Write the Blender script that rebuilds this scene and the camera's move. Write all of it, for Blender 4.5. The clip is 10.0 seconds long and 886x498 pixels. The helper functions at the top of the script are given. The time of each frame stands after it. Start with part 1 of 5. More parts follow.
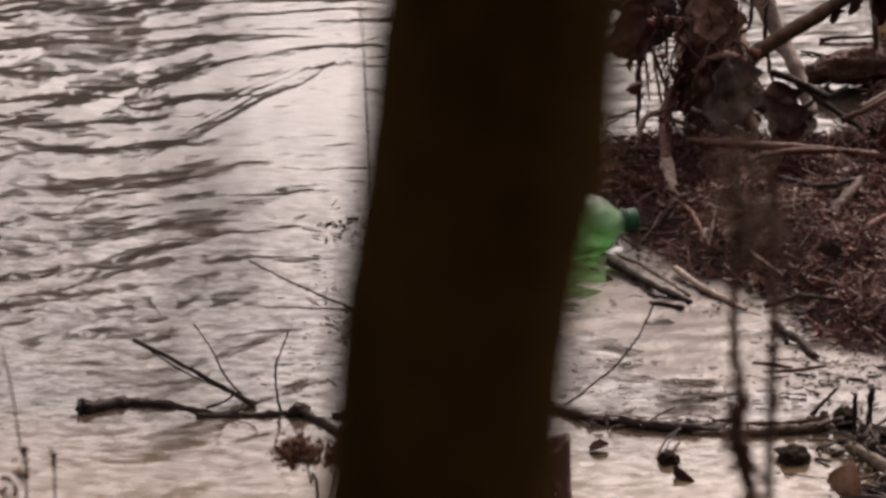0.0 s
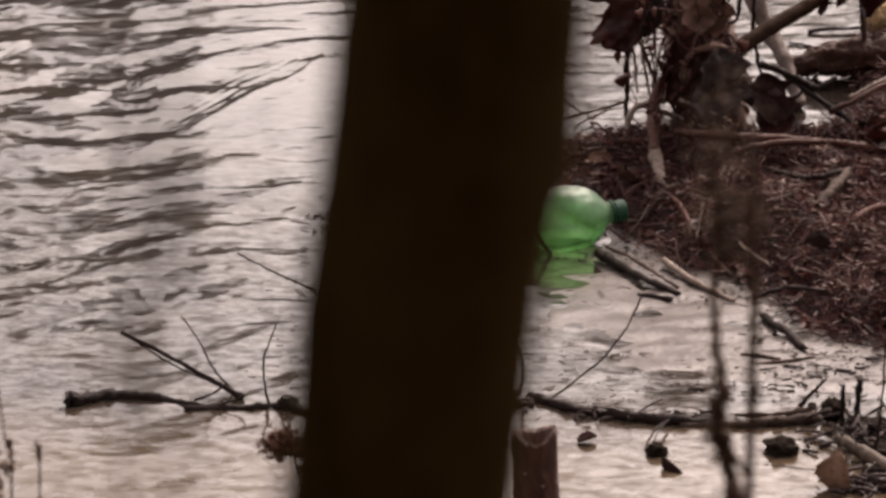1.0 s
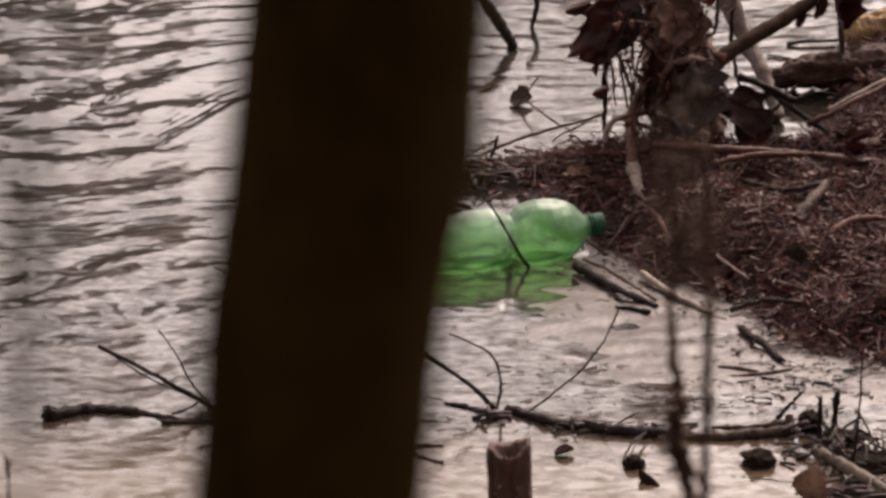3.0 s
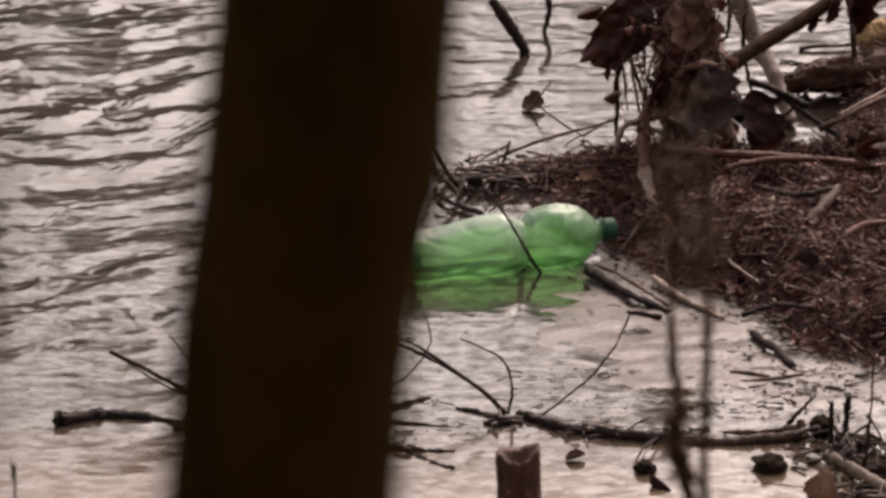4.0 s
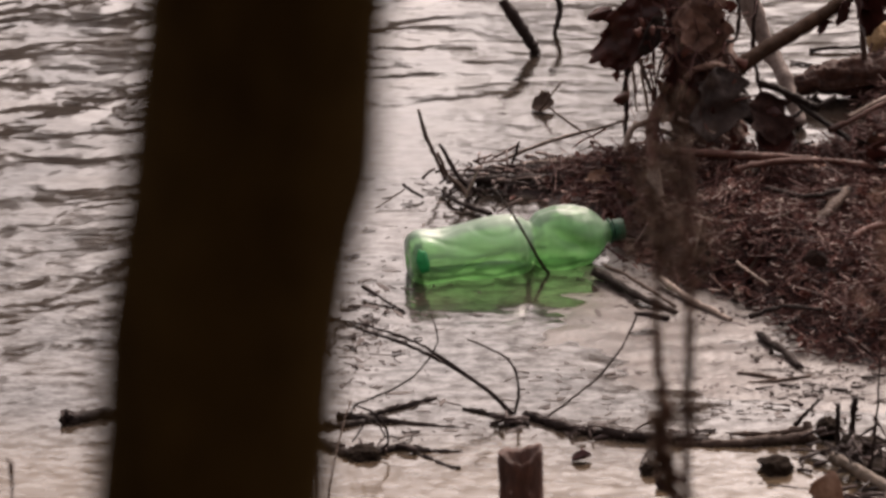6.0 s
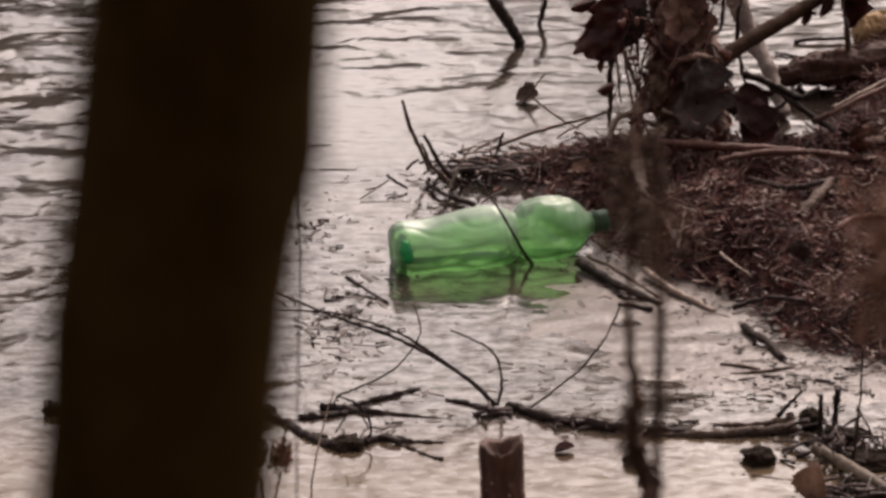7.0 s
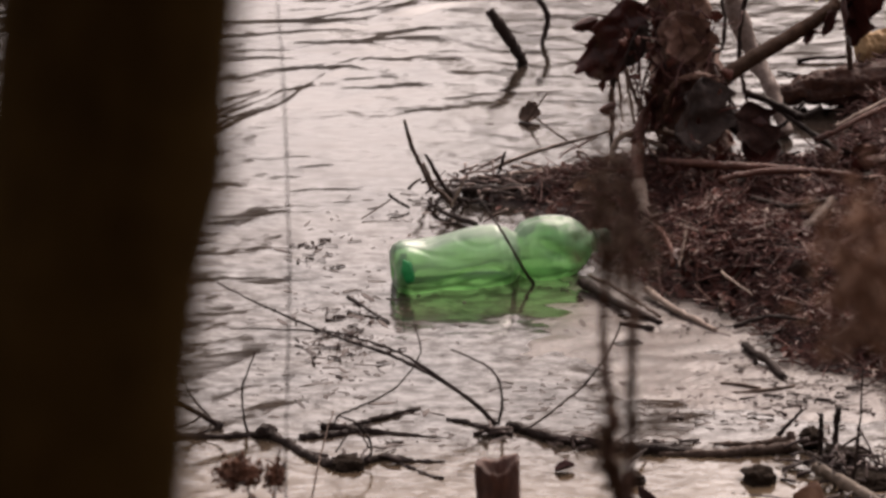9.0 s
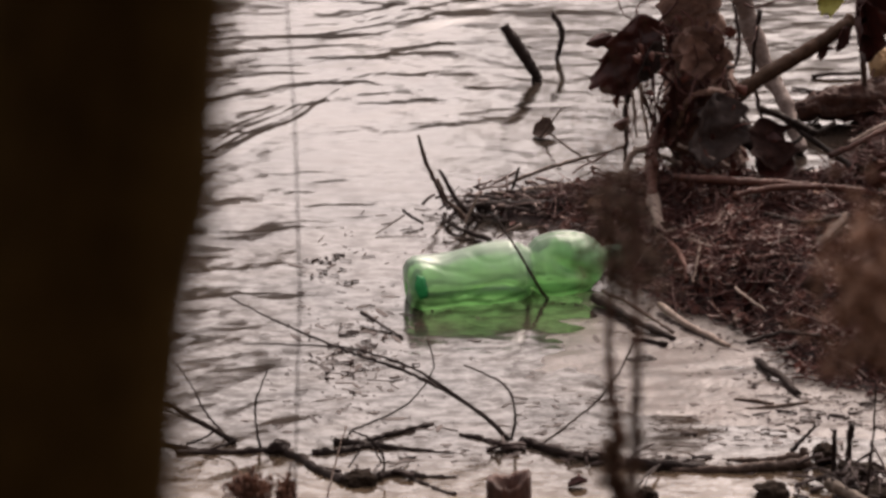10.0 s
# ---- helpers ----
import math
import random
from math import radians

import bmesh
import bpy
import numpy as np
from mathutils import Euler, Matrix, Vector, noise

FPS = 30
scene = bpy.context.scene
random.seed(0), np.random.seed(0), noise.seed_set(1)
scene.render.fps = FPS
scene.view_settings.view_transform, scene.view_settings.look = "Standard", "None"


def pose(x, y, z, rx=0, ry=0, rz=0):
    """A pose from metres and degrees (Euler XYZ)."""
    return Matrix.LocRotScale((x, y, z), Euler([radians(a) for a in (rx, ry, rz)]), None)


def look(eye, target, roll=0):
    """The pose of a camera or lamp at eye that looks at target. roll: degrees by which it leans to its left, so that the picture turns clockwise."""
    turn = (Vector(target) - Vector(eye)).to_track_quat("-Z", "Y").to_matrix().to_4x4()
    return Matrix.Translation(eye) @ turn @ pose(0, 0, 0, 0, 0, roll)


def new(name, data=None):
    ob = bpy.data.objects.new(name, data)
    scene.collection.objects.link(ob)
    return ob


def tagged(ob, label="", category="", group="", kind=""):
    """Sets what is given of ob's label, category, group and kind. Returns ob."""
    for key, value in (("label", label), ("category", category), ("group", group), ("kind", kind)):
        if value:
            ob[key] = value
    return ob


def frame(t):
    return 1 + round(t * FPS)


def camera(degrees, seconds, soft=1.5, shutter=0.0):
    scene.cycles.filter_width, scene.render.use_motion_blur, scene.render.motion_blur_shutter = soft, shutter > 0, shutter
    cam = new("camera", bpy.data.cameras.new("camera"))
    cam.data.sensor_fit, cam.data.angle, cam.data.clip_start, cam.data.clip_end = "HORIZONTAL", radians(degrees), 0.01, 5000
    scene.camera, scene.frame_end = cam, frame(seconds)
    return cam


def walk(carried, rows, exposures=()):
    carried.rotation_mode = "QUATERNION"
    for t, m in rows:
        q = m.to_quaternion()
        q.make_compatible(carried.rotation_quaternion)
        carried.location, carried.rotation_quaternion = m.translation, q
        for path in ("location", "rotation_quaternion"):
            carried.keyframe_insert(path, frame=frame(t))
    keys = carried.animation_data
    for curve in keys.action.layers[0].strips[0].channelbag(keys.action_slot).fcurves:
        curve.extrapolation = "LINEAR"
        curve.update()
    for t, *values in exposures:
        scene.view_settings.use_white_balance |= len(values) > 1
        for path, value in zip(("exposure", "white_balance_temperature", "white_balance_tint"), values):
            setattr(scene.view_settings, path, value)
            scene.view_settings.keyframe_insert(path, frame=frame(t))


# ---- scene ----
cam = camera(10.75, 10.0, soft=3.0)
cam.data.dof.use_dof, cam.data.dof.focus_distance, cam.data.dof.aperture_fstop = True, 6.9, 21.0
# seconds, east, turn to the left, tilt and roll in degrees: a slow slide to the right at eye height
PATH = [
    (0, -0.0396, 0.8378, -20.321, 0.120),
    (0.5, -0.0370, 0.8046, -20.368, 0.128),
    (1, -0.0340, 0.7332, -20.417, 0.068),
    (1.5, -0.0304, 0.6484, -20.448, 0.115),
    (2, -0.0263, 0.5196, -20.403, 0.154),
    (2.5, -0.0221, 0.4964, -20.322, 0.027),
    (4, -0.0088, 0.8220, -20.194, -0.141),
    (4.5, -0.0043, 0.9266, -20.191, -0.190),
    (5, 0.0001, 1.0267, -20.160, -0.131),
    (6.5, 0.0129, 1.0360, -20.239, 0.034),
    (7, 0.0174, 0.9467, -20.298, 0.068),
    (7.5, 0.0222, 0.8944, -20.304, 0.038),
    (8, 0.0273, 0.9158, -20.241, 0.004),
    (8.5, 0.0326, 1.0126, -20.166, -0.063),
    (9, 0.0376, 1.1428, -20.061, -0.085),
    (9.5, 0.0417, 1.2661, -19.963, -0.081),
    (10, 0.0436, 1.3723, -19.872, -0.084),
]
EYE_Y, EYE_Z = -6.578, 2.424
walk(cam, [(t, pose(x, EYE_Y, EYE_Z, 90 + tilt, 0, turn) @ pose(0, 0, 0, 0, 0, roll)) for t, x, turn, tilt, roll in PATH],
     exposures=[(0, 0.76, 7400, 23), (5, 0.76, 7400, 23), (7, 0.71, 7400, 23), (10, 0.71, 7400, 23)])

# ---- light: overcast sky over the river, a veiled sun beyond the water ----
SUN_TURN, SUN_HEIGHT = radians(20), radians(42)
world = bpy.data.worlds.new("sky")
scene.world = world
world.use_nodes = True
wn, wl = world.node_tree.nodes, world.node_tree.links
sky = wn.new("ShaderNodeTexSky")
sky.sky_type, sky.sun_disc = "NISHITA", False
sky.sun_elevation, sky.sun_rotation, sky.dust_density, sky.air_density = SUN_HEIGHT, SUN_TURN, 4.0, 1.0
cloud = wn.new("ShaderNodeHueSaturation")
cloud.inputs["Saturation"].default_value = 0.25
wl.new(sky.outputs[0], cloud.inputs["Color"])
wl.new(cloud.outputs[0], wn["Background"].inputs["Color"])
wn["Background"].inputs["Strength"].default_value = 0.13
sun_data = bpy.data.lights.new("sun", "SUN")
sun_data.energy, sun_data.angle, sun_data.color = 0.9, radians(14), (1.0, 0.95, 0.88)
sun = new("sun", sun_data)
sun.matrix_world = look((0, 0, 0), (-math.sin(SUN_TURN) * math.cos(SUN_HEIGHT), -math.cos(SUN_TURN) * math.cos(SUN_HEIGHT), -math.sin(SUN_HEIGHT)))


# ---- materials ----
def material(name, dark, light, scale=40.0, rough=0.6, bump=0.3, stretch=(1, 1, 1), island=0.0, fleck=None, spec=0.4, wear=6.0):
    """Two scales of noise between a dark and a light tone, with relief; island: how far pieces differ from one another."""
    m = bpy.data.materials.new(name)
    m.use_nodes = True
    n, l = m.node_tree.nodes, m.node_tree.links
    b = n["Principled BSDF"]
    co, mp = n.new("ShaderNodeTexCoord"), n.new("ShaderNodeMapping")
    mp.inputs["Scale"].default_value = stretch
    l.new(co.outputs["Object"], mp.inputs["Vector"])
    fine, broad = n.new("ShaderNodeTexNoise"), n.new("ShaderNodeTexNoise")
    fine.inputs["Scale"].default_value, fine.inputs["Detail"].default_value = scale * 4, 6
    broad.inputs["Scale"].default_value, broad.inputs["Detail"].default_value = wear, 4
    for node in (fine, broad):
        l.new(mp.outputs[0], node.inputs["Vector"])
    mix = n.new("ShaderNodeMath")
    mix.operation = "ADD"
    l.new(fine.outputs["Fac"], mix.inputs[0])
    l.new(broad.outputs["Fac"], mix.inputs[1])
    last = mix.outputs[0]
    if island:
        geo, k = n.new("ShaderNodeNewGeometry"), n.new("ShaderNodeMath")
        k.operation = "MULTIPLY_ADD"
        l.new(geo.outputs["Random Per Island"], k.inputs[0])
        k.inputs[1].default_value = island
        l.new(last, k.inputs[2])
        last = k.outputs[0]
    ramp = n.new("ShaderNodeValToRGB")
    rng = n.new("ShaderNodeMapRange")
    rng.inputs["From Min"].default_value, rng.inputs["From Max"].default_value = 0.65, 1.35 + island
    l.new(last, rng.inputs["Value"])
    l.new(rng.outputs[0], ramp.inputs["Fac"])
    ramp.color_ramp.elements[0].color, ramp.color_ramp.elements[1].color = (*dark, 1), (*light, 1)
    if fleck:
        e = ramp.color_ramp.elements.new(0.74)
        e.color = (*light, 1)
        ramp.color_ramp.elements[2].color = (*fleck, 1)
    l.new(ramp.outputs[0], b.inputs["Base Color"])
    b.inputs["Roughness"].default_value = rough
    b.inputs["Specular IOR Level"].default_value = spec
    if bump:
        bp = n.new("ShaderNodeBump")
        bp.inputs["Strength"].default_value, bp.inputs["Distance"].default_value = bump, 0.004
        l.new(fine.outputs["Fac"], bp.inputs["Height"])
        l.new(bp.outputs[0], b.inputs["Normal"])
    return m


WET_BARK = material("wet_bark", (0.010, 0.006, 0.005), (0.045, 0.027, 0.021), 60, 0.62, 1.0, spec=0.2)
RED_BARK = material("red_brown_bark", (0.036, 0.014, 0.010), (0.165, 0.066, 0.046), 50, 0.55, 0.5, spec=0.25)
PALE_WOOD = material("pale_wood", (0.16, 0.105, 0.08), (0.42, 0.32, 0.26), 45, 0.6, 0.4)
GREY_WOOD = material("grey_wood", (0.034, 0.019, 0.013), (0.14, 0.09, 0.067), 45, 0.65, 0.8, spec=0.25)
TRUNK_BARK = material("sapling_bark", (0.014, 0.0070, 0.0018), (0.055, 0.030, 0.0085), 60, 0.95, 0.6, (1, 1, 0.35), spec=0.02, wear=25)
MUD = material("wet_mud", (0.012, 0.0055, 0.0045), (0.05, 0.023, 0.019), 30, 0.55, 0.8, wear=14, spec=0.3)
SOIL = material("woodland_soil", (0.018, 0.013, 0.009), (0.05, 0.036, 0.024), 4, 0.9, 0.5, wear=1.5)
LITTER = material("twig_litter", (0.013, 0.0056, 0.0052), (0.110, 0.039, 0.031), 40, 0.6, 0.2, island=0.8, fleck=(0.52, 0.37, 0.31), spec=0.25)
LEAFY = material("dead_leaf_litter", (0.022, 0.0085, 0.0065), (0.16, 0.052, 0.036), 30, 0.5, 0.3, island=0.7, spec=0.25)
DEAD_LEAF = material("dark_red_leaf", (0.026, 0.0065, 0.005), (0.090, 0.022, 0.015), 30, 0.45, 0.4, wear=20)
GREY_LEAF = material("grey_leaf", (0.018, 0.011, 0.009), (0.075, 0.050, 0.042), 30, 0.6, 0.5, wear=20, spec=0.25)
TAN_LEAF = material("tan_leaf", (0.16, 0.075, 0.045), (0.42, 0.25, 0.17), 30, 0.5, 0.3, wear=20)
RUST = material("rotten_wood", (0.022, 0.008, 0.005), (0.105, 0.037, 0.019), 30, 0.7, 0.8, (0.4, 1, 1), wear=10)
OCHRE = material("ochre_wood", (0.22, 0.12, 0.05), (0.5, 0.33, 0.17), 30, 0.7, 0.4)
MOSS = material("mossy_clod", (0.009, 0.006, 0.004), (0.034, 0.022, 0.015), 50, 0.9, 0.8, spec=0.1)
WEED = material("dry_weed", (0.035, 0.017, 0.008), (0.12, 0.058, 0.027), 40, 0.7, 0.3, island=0.4)
SILT = material("pale_silt", (0.045, 0.033, 0.028), (0.175, 0.138, 0.120), 25, 0.4, 0.5, wear=12)
SILT.node_tree.nodes["Principled BSDF"].inputs["Coat Weight"].default_value = 0.24
SILT.node_tree.nodes["Principled BSDF"].inputs["Coat Roughness"].default_value = 0.28
BROWN_BARK = material("smooth_brown_bark", (0.016, 0.008, 0.0045), (0.062, 0.031, 0.018), 30, 0.78, 0.35, wear=12, spec=0.1)
OLIVE_WOOD = material("olive_grey_wood", (0.045, 0.031, 0.020), (0.20, 0.145, 0.105), 30, 0.65, 0.5, wear=14)
PINK_ROOT = material("pink_brown_root", (0.035, 0.018, 0.014), (0.125, 0.066, 0.053), 35, 0.6, 0.5, wear=16)
DARK_LEAF = material("rotten_dark_leaf", (0.011, 0.005, 0.004), (0.045, 0.018, 0.013), 30, 0.8, 0.5, wear=20, spec=0.15)
DRY_LEAF = material("dry_weed_leaf", (0.12, 0.054, 0.030), (0.30, 0.15, 0.088), 40, 0.7, 0.3, island=0.4)
BROWN_LEAF = material("withered_brown_leaf", (0.05, 0.02, 0.011), (0.20, 0.078, 0.042), 40, 0.75, 0.3, island=0.4)
SPECK = material("floating_bark", (0.014, 0.008, 0.007), (0.10, 0.066, 0.054), 60, 0.6, 0.2, island=0.6)
WEED_STEM = material("dark_weed_stem", (0.028, 0.013, 0.008), (0.10, 0.046, 0.029), 40, 0.7, 0.5, wear=20, spec=0.2)
STUMP = material("rotten_stump_wood", (0.05, 0.025, 0.017), (0.24, 0.125, 0.086), 30, 0.7, 1.0, wear=18)
HUSK = material("brown_husk", (0.07, 0.037, 0.027), (0.24, 0.125, 0.09), 30, 0.7, 0.4, wear=20)
DULL_WOOD = material("dull_pale_wood", (0.10, 0.068, 0.055), (0.30, 0.225, 0.19), 45, 0.6, 0.4)
DARK_CHIP = material("dark_plant_scraps", (0.010, 0.006, 0.005), (0.07, 0.042, 0.035), 40, 0.6, 0.2, island=0.6, spec=0.25)
CHIP = material("pale_plant_scraps", (0.10, 0.062, 0.052), (0.40, 0.29, 0.25), 40, 0.55, 0.2, island=0.7, spec=0.3)
FAR = material("far_woods", (0.11, 0.095, 0.085), (0.29, 0.25, 0.22), 0.5, 0.95, 0.0, wear=0.2)


def water_material():
    m = bpy.data.materials.new("silty_water")
    m.use_nodes = True
    n, l = m.node_tree.nodes, m.node_tree.links
    b = n["Principled BSDF"]
    b.inputs["Roughness"].default_value, b.inputs["IOR"].default_value = 0.08, 1.4
    b.inputs["Coat Weight"].default_value, b.inputs["Coat IOR"].default_value, b.inputs["Coat Roughness"].default_value = 1.0, 1.33, 0.10
    co = n.new("ShaderNodeTexCoord")
    silt, ramp = n.new("ShaderNodeTexNoise"), n.new("ShaderNodeValToRGB")
    silt.inputs["Scale"].default_value, silt.inputs["Detail"].default_value, silt.inputs["Roughness"].default_value = 5.0, 8, 0.65
    ramp.color_ramp.elements[0].position, ramp.color_ramp.elements[1].position = 0.34, 0.66
    ramp.color_ramp.elements[0].color, ramp.color_ramp.elements[1].color = (0.014, 0.0105, 0.0085, 1), (0.066, 0.050, 0.039, 1)
    l.new(co.outputs["Object"], silt.inputs["Vector"])
    l.new(silt.outputs["Fac"], ramp.inputs["Fac"])
    # the sandy bed shows through where the water turns shallow
    xyz, wander, shore, bed = n.new("ShaderNodeSeparateXYZ"), n.new("ShaderNodeMath"), n.new("ShaderNodeMapRange"), n.new("ShaderNodeMixRGB")
    l.new(co.outputs["Object"], xyz.inputs[0])
    wander.operation, wander.inputs[1].default_value = "MULTIPLY_ADD", 0.5
    l.new(silt.outputs["Fac"], wander.inputs[0])
    l.new(xyz.outputs["Y"], wander.inputs[2])
    shore.inputs["From Min"].default_value, shore.inputs["From Max"].default_value = -0.62, -0.40
    shore.inputs["To Min"].default_value, shore.inputs["To Max"].default_value = 0.85, 0.0
    l.new(wander.outputs[0], shore.inputs["Value"])
    l.new(shore.outputs[0], bed.inputs["Fac"])
    l.new(ramp.outputs[0], bed.inputs["Color1"])
    bed.inputs["Color2"].default_value = (0.13, 0.090, 0.056, 1)
    l.new(bed.outputs[0], b.inputs["Base Color"])
    # a broken film of floating dust dulls the still water along the shore
    smp, scum, film, near, dull, gloss = (n.new("ShaderNode" + k) for k in ("Mapping", "TexNoise", "MapRange", "MapRange", "Math", "MapRange"))
    smp.inputs["Scale"].default_value = (1.0, 1.9, 1.0)
    scum.inputs["Scale"].default_value, scum.inputs["Detail"].default_value, scum.inputs["Roughness"].default_value = 26, 7, 0.72
    film.inputs["From Min"].default_value, film.inputs["From Max"].default_value = 0.42, 0.60
    near.inputs["From Min"].default_value, near.inputs["From Max"].default_value = 0.75, -0.15
    l.new(co.outputs["Object"], smp.inputs["Vector"])
    l.new(smp.outputs[0], scum.inputs["Vector"])
    l.new(scum.outputs["Fac"], film.inputs["Value"])
    l.new(xyz.outputs["Y"], near.inputs["Value"])
    dull.operation = "MULTIPLY"
    l.new(film.outputs[0], dull.inputs[0])
    l.new(near.outputs[0], dull.inputs[1])
    gloss.inputs["To Min"].default_value, gloss.inputs["To Max"].default_value = 1.0, 0.36
    l.new(dull.outputs[0], gloss.inputs["Value"])
    l.new(gloss.outputs[0], b.inputs["Coat Weight"])
    skin = n.new("ShaderNodeMapRange")
    skin.inputs["To Min"].default_value, skin.inputs["To Max"].default_value = 1.4, 1.15
    l.new(dull.outputs[0], skin.inputs["Value"])
    l.new(skin.outputs[0], b.inputs["IOR"])
    mp, fine, bp = n.new("ShaderNodeMapping"), n.new("ShaderNodeTexNoise"), n.new("ShaderNodeBump")
    mp.inputs["Scale"].default_value = (22, 60, 1)
    fine.inputs["Scale"].default_value, fine.inputs["Detail"].default_value = 1.0, 3
    bp.inputs["Strength"].default_value, bp.inputs["Distance"].default_value = 1.0, 0.0008
    l.new(co.outputs["Object"], mp.inputs["Vector"])
    l.new(mp.outputs[0], fine.inputs["Vector"])
    l.new(fine.outputs["Fac"], bp.inputs["Height"])
    l.new(bp.outputs[0], b.inputs["Normal"])
    return m


WATER = water_material()


def plastic(name, tint, through_part, gloss_rough, sky_sheen=0.0):
    """Thin clear-coloured plastic: light passes, scatters and glances off; pale sky sheen and a dark waterline
    reflection are painted in.
    """
    m = bpy.data.materials.new(name)
    m.use_nodes = True
    n, l = m.node_tree.nodes, m.node_tree.links
    out = n["Material Output"]
    n.remove(n["Principled BSDF"])
    clear, milky, body, gloss, film = (n.new("ShaderNodeBsdf" + k) for k in ("Transparent", "Translucent", "Diffuse", "Glossy", "Diffuse"))
    co, geo, grime, ramp = n.new("ShaderNodeTexCoord"), n.new("ShaderNodeNewGeometry"), n.new("ShaderNodeTexNoise"), n.new("ShaderNodeValToRGB")
    grime.inputs["Scale"].default_value, grime.inputs["Detail"].default_value = 22, 5
    l.new(co.outputs["Object"], grime.inputs["Vector"])
    l.new(grime.outputs["Fac"], ramp.inputs["Fac"])
    ramp.color_ramp.elements[0].color, ramp.color_ramp.elements[1].color = (*[c * 0.7 for c in tint], 1), (*tint, 1)
    ramp.color_ramp.elements[0].position, ramp.color_ramp.elements[1].position = 0.36, 0.6
    clear.inputs["Color"].default_value = (0.66, 0.97, 0.58, 1) if sky_sheen else (*[c ** 0.6 for c in tint], 1)
    gloss.inputs["Roughness"].default_value = gloss_rough
    film.inputs["Color"].default_value = (0.66, 0.84, 0.68, 1)
    # wavering dark green band just above the water: dark reflections and creases painted in
    xyz, wave, shift, band = n.new("ShaderNodeSeparateXYZ"), n.new("ShaderNodeTexNoise"), n.new("ShaderNodeMath"), n.new("ShaderNodeValToRGB")
    l.new(geo.outputs["Position"], xyz.inputs[0])
    wave.inputs["Scale"].default_value, wave.inputs["Detail"].default_value = 17, 3
    l.new(geo.outputs["Position"], wave.inputs["Vector"])
    shift.operation = "MULTIPLY_ADD"
    shift.inputs[1].default_value = -0.034
    l.new(wave.outputs["Fac"], shift.inputs[0])
    l.new(xyz.outputs["Z"], shift.inputs[2])
    rng = n.new("ShaderNodeMapRange")
    rng.inputs["From Min"].default_value, rng.inputs["From Max"].default_value = -0.02, 0.02
    l.new(shift.outputs[0], rng.inputs["Value"])
    l.new(rng.outputs[0], band.inputs["Fac"])
    e = band.color_ramp.elements
    e[0].position, e[0].color, e[1].position, e[1].color = 0.10, (0, 0, 0, 1), 0.62, (0, 0, 0, 1)
    for p, k in ((0.24, 0.15), (0.30, 0.95), (0.40, 0.95), (0.46, 0.2)):
        q = e.new(p)
        q.color = (k, k, k, 1)
    crease_shade, tone = n.new("ShaderNodeBsdfDiffuse"), n.new("ShaderNodeMath")
    tone.operation, tone.inputs[1].default_value = "MULTIPLY", 0.6 if sky_sheen else 0.0
    l.new(band.outputs[0], tone.inputs[0])
    crease_shade.inputs["Color"].default_value = (0.014, 0.07, 0.008, 1)
    for node in (milky, body):
        l.new(ramp.outputs[0], node.inputs["Color"])
    a, b, c, d, s = (n.new("ShaderNodeMixShader") for _ in range(5))
    fr, patch = n.new("ShaderNodeFresnel"), n.new("ShaderNodeTexNoise")
    fr.inputs["IOR"].default_value = 1.45
    # paler with height, in uneven patches: the sky's sheen painted on the upper side
    patch.inputs["Scale"].default_value, patch.inputs["Detail"].default_value = 13, 4
    l.new(co.outputs["Object"], patch.inputs["Vector"])
    spot = n.new("ShaderNodeMapRange")
    spot.inputs["From Min"].default_value, spot.inputs["From Max"].default_value = 0.32, 0.68
    spot.inputs["To Min"].default_value, spot.inputs["To Max"].default_value = 0.45, 1.0
    l.new(patch.outputs["Fac"], spot.inputs["Value"])
    dry, coat = n.new("ShaderNodeMapRange"), n.new("ShaderNodeMath")
    dry.inputs["From Min"].default_value, dry.inputs["From Max"].default_value, dry.inputs["To Max"].default_value = 0.004, 0.080, sky_sheen
    l.new(xyz.outputs["Z"], dry.inputs["Value"])
    coat.operation = "MULTIPLY"
    # less painted sheen on the shoulder, which shades darker than the long body
    along, shoulder_fade, sheen_patch = n.new("ShaderNodeSeparateXYZ"), n.new("ShaderNodeMapRange"), n.new("ShaderNodeMath")
    l.new(co.outputs["Object"], along.inputs[0])
    shoulder_fade.inputs["From Min"].default_value, shoulder_fade.inputs["From Max"].default_value = 0.180, 0.225
    shoulder_fade.inputs["To Min"].default_value, shoulder_fade.inputs["To Max"].default_value = 1.0, 0.35
    l.new(along.outputs["Z"], shoulder_fade.inputs["Value"])
    sheen_patch.operation = "MULTIPLY"
    l.new(spot.outputs[0], sheen_patch.inputs[0])
    l.new(shoulder_fade.outputs[0], sheen_patch.inputs[1])
    l.new(sheen_patch.outputs[0], coat.inputs[0])
    l.new(dry.outputs[0], coat.inputs[1])
    a.inputs[0].default_value, b.inputs[0].default_value = 0.34, through_part
    l.new(milky.outputs[0], a.inputs[1])
    l.new(body.outputs[0], a.inputs[2])
    l.new(a.outputs[0], b.inputs[1])
    l.new(clear.outputs[0], b.inputs[2])
    l.new(coat.outputs[0], d.inputs[0])
    l.new(b.outputs[0], d.inputs[1])
    l.new(film.outputs[0], d.inputs[2])
    l.new(fr.outputs[0], c.inputs[0])
    l.new(tone.outputs[0], s.inputs[0])
    l.new(d.outputs[0], s.inputs[1])
    l.new(crease_shade.outputs[0], s.inputs[2])
    l.new(s.outputs[0], c.inputs[1])
    l.new(gloss.outputs[0], c.inputs[2])
    l.new(c.outputs[0], out.inputs["Surface"])
    return m


